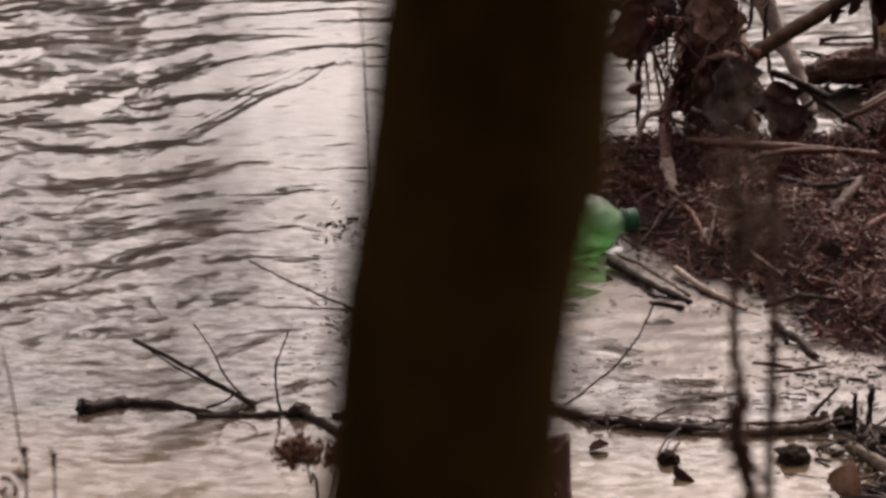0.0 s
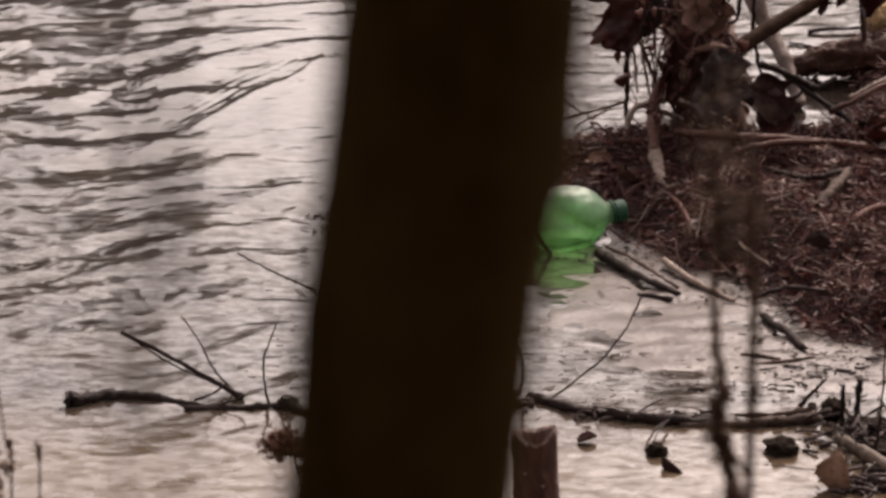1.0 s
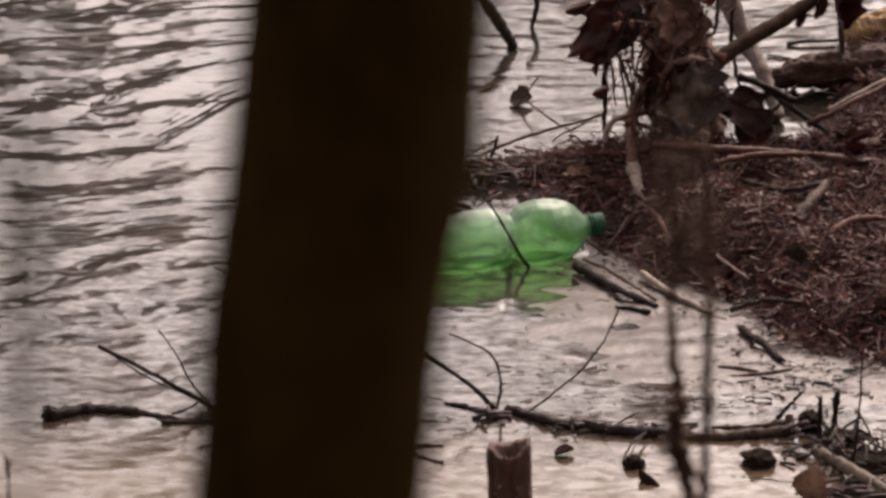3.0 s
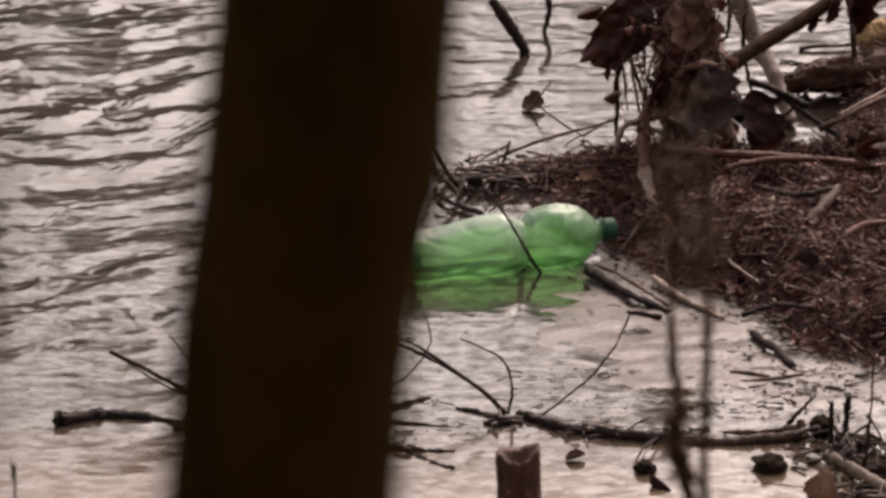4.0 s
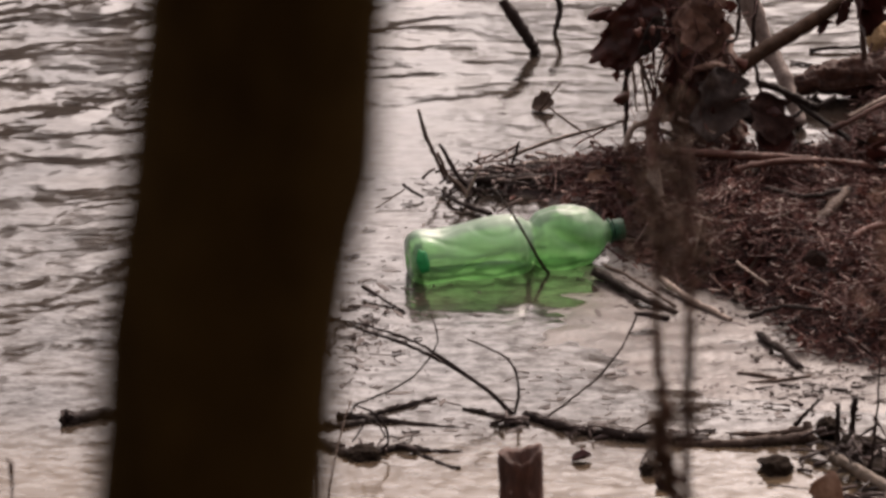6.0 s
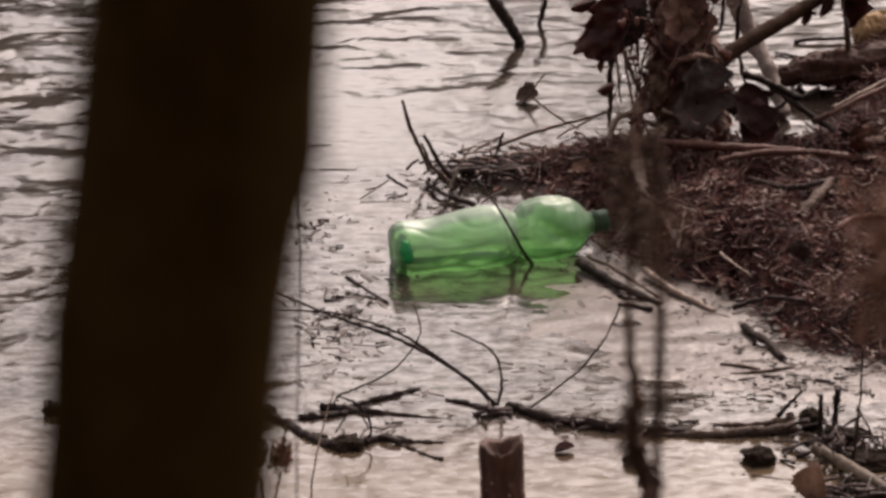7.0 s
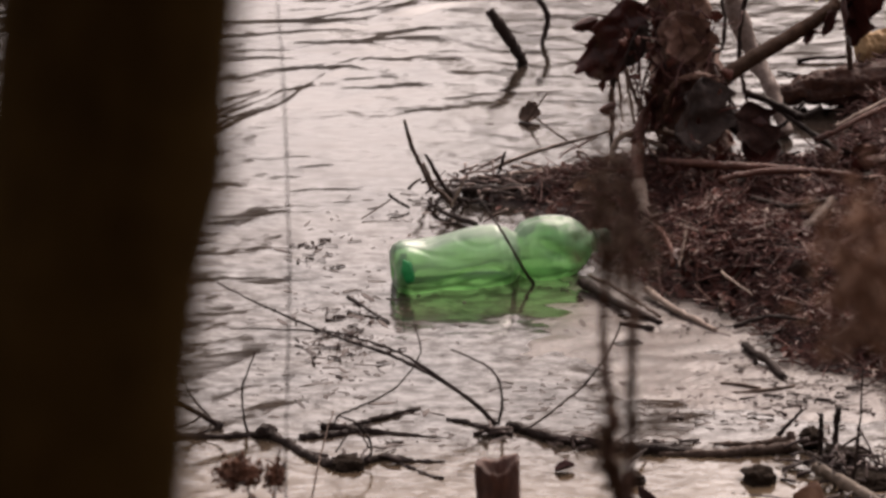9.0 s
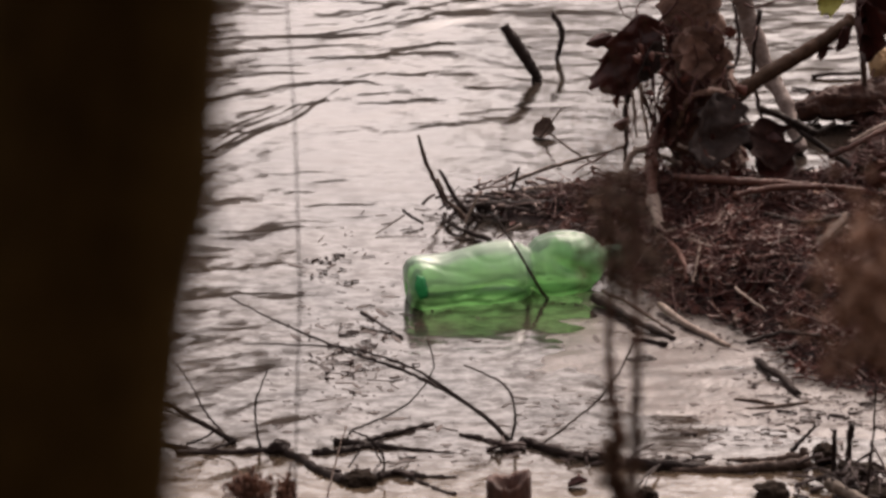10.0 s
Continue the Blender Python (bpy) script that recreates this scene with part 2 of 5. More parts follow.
GREEN_PET = plastic("green_plastic", (0.40, 1.0, 0.42), 0.64, 0.36, 0.55)
GREEN_THICK = plastic("thick_green_plastic", (0.004, 0.36, 0.13), 0.10, 0.3)
GREEN_EMERALD = material("emerald_plastic", (0.0, 0.22, 0.06), (0.004, 0.44, 0.12), 50, 0.4, 0.1)
GREEN_CAP = material("green_cap", (0.006, 0.05, 0.022), (0.012, 0.11, 0.05), 60, 0.35, 0.1)


# ---- building ----
def part(name, bm, mat, parent=None, label="", smooth=True):
    me = bpy.data.meshes.new(name)
    bm.to_mesh(me)
    bm.free()
    if smooth:
        me.polygons.foreach_set("use_smooth", [True] * len(me.polygons))
    me.materials.append(mat)
    ob = new(name, me)
    if parent:
        ob.parent = parent
    return tagged(ob, label)


def spline(points, steps=5):
    """A smooth line through the points."""
    p = [Vector(q) for q in points]
    if len(p) == 2:
        return [p[0].lerp(p[1], i / steps) for i in range(steps + 1)]
    p = [2 * p[0] - p[1]] + p + [2 * p[-1] - p[-2]]
    out = []
    for i in range(1, len(p) - 2):
        for s in range(steps):
            t = s / steps
            out.append(0.5 * (2 * p[i] + (p[i + 1] - p[i - 1]) * t + (2 * p[i - 1] - 5 * p[i] + 4 * p[i + 1] - p[i + 2]) * t * t
                              + (3 * p[i] - p[i - 1] - 3 * p[i + 1] + p[i + 2]) * t ** 3))
    return out + [p[-2]]


def tube(bm, points, r0, r1, sides=8, steps=5, rough=0.18, kink=0.0, seed=0):
    """A tapered, uneven stick along a smooth line, closed at both ends."""
    rnd = random.Random(seed)
    line = spline(points, steps)
    line = [q + Vector([rnd.uniform(-kink, kink) for _ in range(3)]) for q in line]
    rings, n = [], len(line)
    for i, q in enumerate(line):
        way = (line[min(i + 1, n - 1)] - line[max(i - 1, 0)]).normalized()
        side = way.cross(Vector((0.31, 0.2, 0.93))).normalized()
        up = way.cross(side)
        r = (r0 + (r1 - r0) * i / (n - 1)) * (1 + rough * noise.noise((i * 0.45, seed * 7.7, 0.3)) * 1.6)
        rings.append([bm.verts.new(q + (side * math.cos(a) + up * math.sin(a)) * r * (1 + rnd.uniform(-rough, rough) * 0.6))
                      for a in (2 * math.pi * k / sides for k in range(sides))])
    for a, b in zip(rings, rings[1:]):
        for k in range(sides):
            bm.faces.new((a[k], a[(k + 1) % sides], b[(k + 1) % sides], b[k]))
    bm.faces.new(rings[0][::-1])
    bm.faces.new(rings[-1])


COUNT = [0]


def stick(name, label, points, r0, r1, mat=None, category="stick", buds=0, kink=0.0008, steps=5, sides=8, rough=0.18):
    """A stick or twig, with buds or side spurs along it."""
    COUNT[0] += 1
    rnd = random.Random(COUNT[0])
    bm = bmesh.new()
    tube(bm, points, r0, r1, sides, steps, rough, kink, COUNT[0])
    line = spline(points, 6)
    for _ in range(buds):
        i = rnd.randrange(1, len(line) - 1)
        q, way = line[i], (line[i + 1] - line[i - 1]).normalized()
        out = (way.cross(Vector((rnd.uniform(-1, 1), rnd.uniform(-1, 1), rnd.uniform(-1, 1)))).normalized() + way * 0.8).normalized()
        r = min(0.0022, max(0.0009, (r0 + r1) * 0.3))
        tube(bm, [q, q + out * r * 1.5, q + out * r * rnd.uniform(2, 4.5) + Vector((0, 0, r * 0.5))], r, r * 0.4, 5, 2, 0.2, 0, rnd.random())
    return tagged(part(name, bm, mat or WET_BARK), label, category)


def leaf_shape(bm, at, along, across, curl=0.2, nu=6, nv=4, ragged=0.15, thick=0.0006, seed=0):
    """A curled leaf blade with a pointed tip, a raised midrib and a ragged rim, of real thickness."""
    rnd = random.Random(seed)
    at, along, across = Vector(at), Vector(along), Vector(across)
    up = along.cross(across).normalized()
    size = along.length
    sheets = []
    wob = [[rnd.uniform(-1, 1) for _ in range(2 * nv + 1)] for _ in range(nu + 1)]
    for lift in (0, thick):
        rows = []
        for i in range(nu + 1):
            u = i / nu
            w = max(0.06, math.sin(math.pi * min(1, u * 0.92 + 0.06)) ** 0.7)
            row = []
            for j in range(-nv, nv + 1):
                v = j / nv
                edge = 1 + (ragged * wob[i][j + nv] if abs(j) == nv else 0)
                row.append(bm.verts.new(at + along * u + across * v * w * edge
                                        + up * (size * (curl * (v * v * w + 0.5 * (u - 0.5) ** 2) + 0.03 * wob[i][j + nv] - 0.03 * (abs(v) < 0.2)) + lift)))
            rows.append(row)
        sheets.append(rows)
    a, b = sheets
    for i in range(nu):
        for j in range(2 * nv):
            bm.faces.new((a[i][j], a[i + 1][j], a[i + 1][j + 1], a[i][j + 1]))
            bm.faces.new((b[i][j], b[i][j + 1], b[i + 1][j + 1], b[i + 1][j]))
    rim = [(i, 0) for i in range(nu)] + [(nu, j) for j in range(2 * nv)] + [(i, 2 * nv) for i in range(nu, 0, -1)] + [(0, j) for j in range(2 * nv, 0, -1)]
    for (i, j), (k, m) in zip(rim, rim[1:] + rim[:1]):
        bm.faces.new((a[i][j], b[i][j], b[k][m], a[k][m]))


def leaf(name, label, at, along, across, mat, curl=0.2, ragged=0.15, stem=None):
    COUNT[0] += 1
    bm = bmesh.new()
    leaf_shape(bm, at, along, across, curl, 8, 5, ragged, 0.0008, COUNT[0])
    bmesh.ops.recalc_face_normals(bm, faces=bm.faces)
    ob = tagged(part(name, bm, mat), label, "leaf")
    up = Vector(along).cross(Vector(across)).normalized()
    rb = bmesh.new()
    tube(rb, [Vector(at) + Vector(along) * u + up * (Vector(along).length * (curl * 0.5 * (u - 0.5) ** 2 - 0.024)) for u in (0.0, 0.3, 0.6, 0.95)], 0.0011, 0.0004, 5, 3, 0.1, 0, 1)
    part("midrib", rb, mat, ob)
    if stem:
        sb = bmesh.new()
        tube(sb, stem, 0.0012, 0.0016, 6, 4, 0.15, 0.0003, COUNT[0])
        part("stalk", sb, WET_BARK, ob)
    return ob


def lobed_leaf(name, label, at, along, across, mat, curl=0.2):
    """A large withered leaf with pointed lobes, crumpled, of real thickness."""
    COUNT[0] += 1
    rnd = random.Random(COUNT[0])
    at, along, across = Vector(at), Vector(along), Vector(across)
    up, size = along.cross(across).normalized(), along.length
    sides = []
    for _ in (0, 1):
        knots = [(0.0, 0.12), (0.10, 0.45), (0.20, rnd.uniform(0.75, 0.95)), (0.30, 0.62), (0.44, 0.70), (0.62, rnd.uniform(0.95, 1.15)), (0.70, 0.72), (0.82, 0.50), (0.92, 0.22), (1.0, 0.03)]
        sides.append(lambda u, knots=knots: float(np.interp(u, [k[0] for k in knots], [k[1] for k in knots])))
    nu, nv = 24, 7
    bm = bmesh.new()
    sheets = []
    for lift in (0, 0.0009):
        rows = []
        for i in range(nu + 1):
            u = i / nu
            row = []
            for j in range(-nv, nv + 1):
                v = j / nv
                w = sides[j > 0](u) * (1 + 0.22 * noise.noise((u * 9, j > 0, COUNT[0])) + 0.12 * noise.noise((u * 25, j > 0, COUNT[0])))
                flat = at + along * (u + 0.10 * abs(v) * w) + across * v * w
                fold = curl * (v * v * w * 0.8 + 0.6 * (u - 0.5) ** 2) + 0.13 * noise.noise(flat * 30) + 0.06 * noise.noise(flat * 80)
                row.append(bm.verts.new(flat + up * (size * fold + lift)))
            rows.append(row)
        sheets.append(rows)
    a, b = sheets
    for i in range(nu):
        for j in range(2 * nv):
            bm.faces.new((a[i][j], a[i + 1][j], a[i + 1][j + 1], a[i][j + 1]))
            bm.faces.new((b[i][j], b[i][j + 1], b[i + 1][j + 1], b[i + 1][j]))
    rim = [(i, 0) for i in range(nu)] + [(nu, j) for j in range(2 * nv)] + [(i, 2 * nv) for i in range(nu, 0, -1)] + [(0, j) for j in range(2 * nv, 0, -1)]
    for (i, j), (k, m) in zip(rim, rim[1:] + rim[:1]):
        bm.faces.new((a[i][j], b[i][j], b[k][m], a[k][m]))
    bmesh.ops.recalc_face_normals(bm, faces=bm.faces)
    return tagged(part(name, bm, mat), label, "leaf")


def clod(name, label, at, size, mat, category="clod", seed=0, bumps=0.35):
    """A lump of earth or rotten wood, uneven all over."""
    bm = bmesh.new()
    bmesh.ops.create_icosphere(bm, subdivisions=4, radius=1.0)
    for v in bm.verts:
        d = noise.fractal(v.co * 1.7 + Vector((seed * 3.1, 0, 0)), 0.8, 2.1, 5)
        v.co *= 1 + bumps * d
        v.co = Vector((v.co.x * size[0], v.co.y * size[1], v.co.z * size[2])) + Vector(at)
    return tagged(part(name, bm, mat), label, category)


# ---- the bank of drift litter ----
BANK = [(-0.14, 0.33), (-0.03, 0.21), (0.10, 0.03), (0.22, -0.13), (0.335, -0.235), (0.41, -0.42), (0.50, -0.475), (0.75, -0.56), (1.4, -0.66),
        (1.4, 1.25), (0.63, 1.08), (0.535, 0.86), (0.545, 0.60), (0.47, 0.47), (0.36, 0.40), (0.23, 0.46), (0.13, 0.43), (0.03, 0.385), (-0.07, 0.40)]


def inside(x, y):
    """How far a place lies inside the bank's outline, negative outside."""
    best, odd = 9.0, False
    for (ax, ay), (bx, by) in zip(BANK, BANK[1:] + BANK[:1]):
        dx, dy = bx - ax, by - ay
        k = max(0, min(1, ((x - ax) * dx + (y - ay) * dy) / (dx * dx + dy * dy)))
        best = min(best, math.hypot(x - ax - k * dx, y - ay - k * dy))
        if (ay > y) != (by > y) and x < ax + (y - ay) / dy * dx:
            odd = not odd
    return best if odd else -best


def bank_height(x, y):
    d = inside(x, y) + 0.035 * noise.noise((x * 9, y * 9, 0)) + 0.012 * noise.noise((x * 31, y * 31, 4))
    k = max(0.0, min(1.0, (d + 0.10) / 0.28))
    low = max(0.0, min(1.0, (x + 0.10) / 0.30))
    rise = -0.045 + (0.062 + 0.043 * low) * k * k * (3 - 2 * k)
    return rise + (0.023 * noise.noise((x * 14, y * 14, 2)) + 0.008 * noise.noise((x * 45, y * 45, 7))) * min(1, 0.3 + k)


def grid_mesh(name, xs, ys, height, mat, smooth=True):
    nx, ny = len(xs), len(ys)
    verts = [(x, y, height(x, y)) for y in ys for x in xs]
    faces = [(j * nx + i, j * nx + i + 1, (j + 1) * nx + i + 1, (j + 1) * nx + i) for j in range(ny - 1) for i in range(nx - 1)]
    me = bpy.data.meshes.new(name)
    me.from_pydata(verts, [], faces)
    me.polygons.foreach_set("use_smooth", [smooth] * len(faces))
    me.materials.append(mat)
    return new(name, me)


def spread(lo, hi, step, reach, growth=1.35):
    """Even steps from lo to hi, then ever longer ones out to reach on both sides."""
    mid = list(np.arange(lo, hi + step / 2, step))
    before, after, s = [], [], step
    while (before or [lo])[-1] > -reach:
        s *= growth
        before.append((before or [lo])[-1] - s)
    s = step
    while (after or [hi])[-1] < reach:
        s *= growth
        after.append((after or [hi])[-1] + s)
    return [float(v) for v in before[::-1] + mid + after]


bank = grid_mesh("ground_bank", [float(v) for v in np.arange(-0.3, 1.42, 0.008)], [float(v) for v in np.arange(-0.75, 1.35, 0.008)], bank_height, MUD)
tagged(bank, "dark wet mud bank under drift litter", "ground", kind="structure")


def silt_height(x, y):
    """A skin of pale silt just breaking the surface between the bank and the drift logs."""
    edge = 0.11 - 0.24 * max(0, min(1, (-0.16 - y) / 0.25))
    k = min(1, max(-1, (x - edge) / 0.12)) * 0.5 + min(1, max(-1, (y + 0.62) / 0.10)) * 0.5 - max(0, -0.16 - inside(x, y)) * 4.5
    return -0.012 + 0.0135 * max(0, min(1, 0.55 + 0.7 * k)) + 0.0030 * noise.noise((x * 14, y * 26, 1)) + 0.0005 * noise.noise((x * 60, y * 110, 5))


silt = grid_mesh("ground_silt", [float(v) for v in np.arange(-0.3, 0.9, 0.006)], [float(v) for v in np.arange(-0.95, 0.1, 0.006)], silt_height, SILT)
tagged(silt, "pale wet silt just breaking the water's surface", "ground", kind="structure")

# ---- the river ----
def ripple(x, y):
    """Short waves, lively out on the river and dying away towards the bank and the drift logs."""
    calm = max(0.0, min(1.0, (-inside(x, y) - 0.04) / 0.55)) if abs(x) < 2 and abs(y) < 2 else 1.0
    if abs(x) > 3 or abs(y) > 4:
        return 0.0
    calm = (calm * 0.7 + 0.3 * max(0, min(1, (0.2 - x) / 0.3))) * max(0.0, min(1.0, (y + 0.95) / 0.95)) * 0.78 + 0.22
    u, v = x + 0.4 * y + 0.12 * noise.noise((x * 2.3, y * 2.3, 1)), y - 0.42 * x + 0.09 * noise.noise((x * 2.7, y * 2.7, 5))
    lull = max(0.0, min(1.0, (noise.noise((x * 3.6 + 1.1, y * 2.2, 12)) + 0.32) / 0.6))
    patch = 0.32 + 1.15 * lull * lull * (3 - 2 * lull)
    h = 0.0060 * noise.noise((u * 4.4, v * 10, 0)) + 0.0025 * noise.noise((u * 9, v * 20, 3)) + 0.0008 * noise.noise((u * 20, v * 40, 6)) + 0.0003 * noise.noise((u * 45, v * 90, 8))
    wake = (y - 0.45) - 1.85 * (x + 0.54)
    lee = max(0.0, min(1.0, 0.5 - (wake + 0.10 * noise.noise((x * 5, y * 5, 7))) / 0.12))
    h *= patch * 0.86 * (1 - 0.22 * lee)
    # still water in the shelter of the spit and the roots
    shelter = max(0.0, min(1.0, (x + 0.14) / 0.2)) * max(0.0, min(1.0, (1.55 - y) / 0.3))
    h *= 1 - 0.82 * shelter
    # the standing wake of a hidden snag
    if -0.85 < x < -0.1 and 0.0 < y < 1.2:
        off = wake + 0.05 * noise.noise((x * 6, y * 6, 2))
        fade = max(0, 1 - abs(x + 0.45) / 0.33)
        train = math.exp(-((off - 0.06) / 0.09) ** 2) * (0.45 + 0.55 * max(0, noise.noise((x * 7, y * 7, 21)) * 2.2))
        h += fade * (0.0016 * math.exp(-(off / 0.028) ** 2) + 0.0004 * math.sin(off * 165 + 1.2 * noise.noise((x * 12, y * 12, 3))) * train)
    return h * calm + 0.0006 * noise.noise((x * 13, y * 26, 9)) + 0.0003 * noise.noise((x * 34, y * 60, 4))


river = grid_mesh("water_river", spread(-1.1, 0.8, 0.0052, 120), spread(-1.2, 1.5, 0.0055, 60), ripple, WATER)
tagged(river, "silty grey-brown river with small ripples", "water", kind="structure")


def near_ground(x, y):
    """The bank on which the camera stands; the unseen rise behind it is added to block sky light."""
    if y > -1.3:
        z = -0.35 - 0.2 * (y + 1.3)
    elif y > -7.5:
        z = -0.35 + 1.25 * min(1, (-1.3 - y) / 5.0)
    else:
        z = 0.9 + 0.85 * (-7.5 - y)
    return max(z, -2.0) + 0.05 * noise.noise((x * 0.8, y * 0.8, 0)) * (y < -1.4)


ground = grid_mesh("ground", spread(-8, 8, 0.5, 120), spread(-12, 3, 0.25, 90, 1.4), lambda x, y: min(14.0, near_ground(x, y)), SOIL)
tagged(ground, "dark woodland soil sloping down to the river", "ground", kind="structure")


TREES = random.Random(17)
FAR_TREES = [(TREES.uniform(-14, 14), TREES.uniform(0.05, 0.13), 8.0 * TREES.random() ** 2.2) for _ in range(95)]


def far_top(x):
    """The skyline of the far shore: an uneven canopy with bare trees standing over it."""
    bare = max(h * max(0.0, min(1.0, 2 - 2 * abs(x - c) / w)) for c, w, h in FAR_TREES)
    return 9.7 + 1.6 * noise.noise((x * 0.35, 0, 0)) + 0.8 * noise.noise((x * 1.6, 3, 0)) + bare


def far_woods():
    bm = bmesh.new()
    xs = [x * 0.5 for x in range(-160, -20)] + [x * 0.04 for x in range(-250, 251)] + [x * 0.5 for x in range(21, 161)]
    rows = [[bm.verts.new((x, 32 + dy + 0.6 * noise.noise((x, k, 0)), z * far_top(x) - 1)) for x in xs] for k, (dy, z) in enumerate(((0, 0), (0.5, 0.4), (0.2, 0.75), (1, 1), (3, 0.98), (4, 0)))]
    for a, b in zip(rows, rows[1:]):
        for i in range(len(xs) - 1):
            bm.faces.new((a[i], a[i + 1], b[i + 1], b[i]))
    tagged(part("backdrop_woods", bm, FAR), "dark bare woods along the far shore", "woods", kind="structure")


far_woods()


# ---- the sapling in front of the lens and the dry weeds beyond it ----
def sapling():
    root = tagged(new("sapling"), "dark bare sapling trunk close to the camera", "tree")
    root.location = (-0.204, -5.734, 0.72)
    bm = bmesh.new()
    axis = Vector((0.097, 0.0, 1.0))
    rings, sides = [], 28
    lift = [i * 0.004 for i in range(-50, 81)]
    heights = [-1.4, -1.2, -0.9, -0.6, -0.4, -0.25] + lift + [0.4, 0.6, 0.9, 1.3, 1.8]
    for h in heights:
        c = Vector((-0.0465, -5.734, 2.114)) + axis * h + Vector((0.0012 * math.tanh((h - 0.004) / 0.010), 0, 0))
        r = 0.0229 * (1 - 0.05 * h) * (1.035 + 0.018 * math.tanh((h - 0.01) / 0.02))
        knob = 0.0005 * math.exp(-((h - 0.014) / 0.010) ** 2)
        ring = []
        for k in range(sides):
            a = 2 * math.pi * k / sides
            d = Vector((math.cos(a), math.sin(a), 0))
            rr = r + knob * max(0, math.cos(a)) + 0.0011 * noise.noise((d.x * 2, d.y * 2, h * 34)) + 0.0004 * noise.noise((d.x * 6, d.y * 6, h * 90))
            ring.append(bm.verts.new(c + d * rr))
        rings.append(ring)
    for a, b in zip(rings, rings[1:]):
        for k in range(sides):
            bm.faces.new((a[k], a[(k + 1) % sides], b[(k + 1) % sides], b[k]))
    bm.faces.new(rings[0][::-1])
    bm.faces.new(rings[-1])
    bm.transform(Matrix.Translation(-root.location))
    part("trunk", bm, TRUNK_BARK, root)
    bm = bmesh.new()
    bmesh.ops.create_icosphere(bm, subdivisions=3, radius=1.0)
    for v in bm.verts:
        v.co *= 1 + 0.25 * noise.noise(v.co * 2.3)
        v.co = Vector((v.co.x * 0.0045, v.co.y * 0.009, v.co.z * 0.010)) + Vector((-0.0272, -5.738, 2.131)) - root.location
    part("knot", bm, TRUNK_BARK, root)


sapling()


def shoot(label, points, r0, r1, mat, buds):
    """A bare shoot: a thin stem with small buds."""
    COUNT[0] += 1
    rnd = random.Random(COUNT[0])
    root = tagged(new("bare_shoot"), label, "shoot")
    bm = bmesh.new()
    tube(bm, points, r0, r1, 7, 6, 0.18, 0.0002, COUNT[0])
    part("stem", bm, mat, root)
    line = spline(points, 6)
    for k in range(buds):
        i = 2 + k * (len(line) - 8) // buds
        q, way = line[i], (line[i - 1] - line[i + 1]).normalized()
        out = (way + way.cross(Vector((rnd.uniform(-1, 1), rnd.uniform(-1, 1), 0.2))).normalized() * 0.7).normalized()
        bm = bmesh.new()
        tube(bm, [q, q + out * r1 * 2.5, q + out * r1 * 5], r1 * 0.9, r1 * 0.3, 6, 2, 0.1, 0, k)
        part("bud", bm, mat, root)


shoot("thin bare shoot growing close to the camera", [(-0.081, -5.985, 2.415), (-0.076, -6.026, 2.274), (-0.074, -6.039, 2.238), (-0.074, -6.043, 2.229), (-0.073, -6.047, 2.219), (-0.072, -6.053, 2.173), (-0.070, -6.172, 1.507)], 0.0003, 0.0006, WET_BARK, 4)
shoot("bare brown shoot growing close to the camera", [(-0.080, -5.900, 2.420), (-0.082, -5.900, 2.212), (-0.084, -5.900, 2.194), (-0.087, -5.900, 2.171), (-0.090, -5.900, 2.138), (-0.093, -5.900, 2.100), (-0.120, -5.900, 0.550)], 0.0004, 0.0005, BROWN_BARK, 4)
shoot("thin bare shoot standing on the near bank", [(-0.153, -3.225, 1.407), (-0.148, -3.232, 1.330), (-0.146, -3.239, 1.252), (-0.145, -3.243, 1.185), (-0.147, -3.246, 1.118), (-0.149, -3.270, 0.996), (-0.159, -3.247, 0.481)], 0.0005, 0.0009, WET_BARK, 7)


def weed(name, label, stems, tufts, seed, foliage=WEED):
    """A dry weed: thin bent stems and withered leaf scraps along them."""
    rnd = random.Random(seed)
    root = tagged(new(name), label, "weed")
    for pts, r0, r1 in stems:
        bm = bmesh.new()
        tube(bm, pts, r0, r1, 7, 6, 0.2, 0.0006, seed)
        part("stem", bm, WEED_STEM, root)
    for (centre, reach, count, size) in tufts:
        bm = bmesh.new()
        for _ in range(count):
            at = Vector(centre) + Vector([rnd.gauss(0, 0.45) * reach[k] for k in range(3)])
            a = Vector([rnd.gauss(0, 1) for _ in range(3)]).normalized()
            b = a.cross(Vector([rnd.gauss(0, 1) for _ in range(3)])).normalized()
            leaf_shape(bm, at, a * size * rnd.uniform(0.6, 1.5), b * size * rnd.uniform(0.15, 0.4), 0.3, 3, 1, 0.2, 0.0003, rnd.random())
        tagged(part("withered_leaves", bm, foliage, root), kind="stuff")
    return root


weed("dry_weed", "dry brown weed with a thick bent stem and withered leaves",
     [([(0.097, -4.420, 1.167), (0.087, -4.380, 1.440), (0.084, -4.370, 1.479), (0.077, -4.370, 1.504), (0.079, -4.370, 1.529), (0.075, -4.370, 1.553), (0.074, -4.370, 1.578), (0.075, -4.370, 1.614), (0.072, -4.370, 1.665)], 0.0052, 0.0011),
      ([(0.079, -4.370, 1.505), (0.084, -4.372, 1.494), (0.090, -4.374, 1.485), (0.095, -4.376, 1.481)], 0.0026, 0.0012)],
     [([(0.076, -4.370, 1.650)][0], (0.020, 0.02, 0.05), 330, 0.0036), ([(0.085, -4.370, 1.614)][0], (0.024, 0.02, 0.03), 240, 0.0036), ([(0.078, -4.370, 1.510)][0], (0.007, 0.007, 0.03), 70, 0.006)], 3)
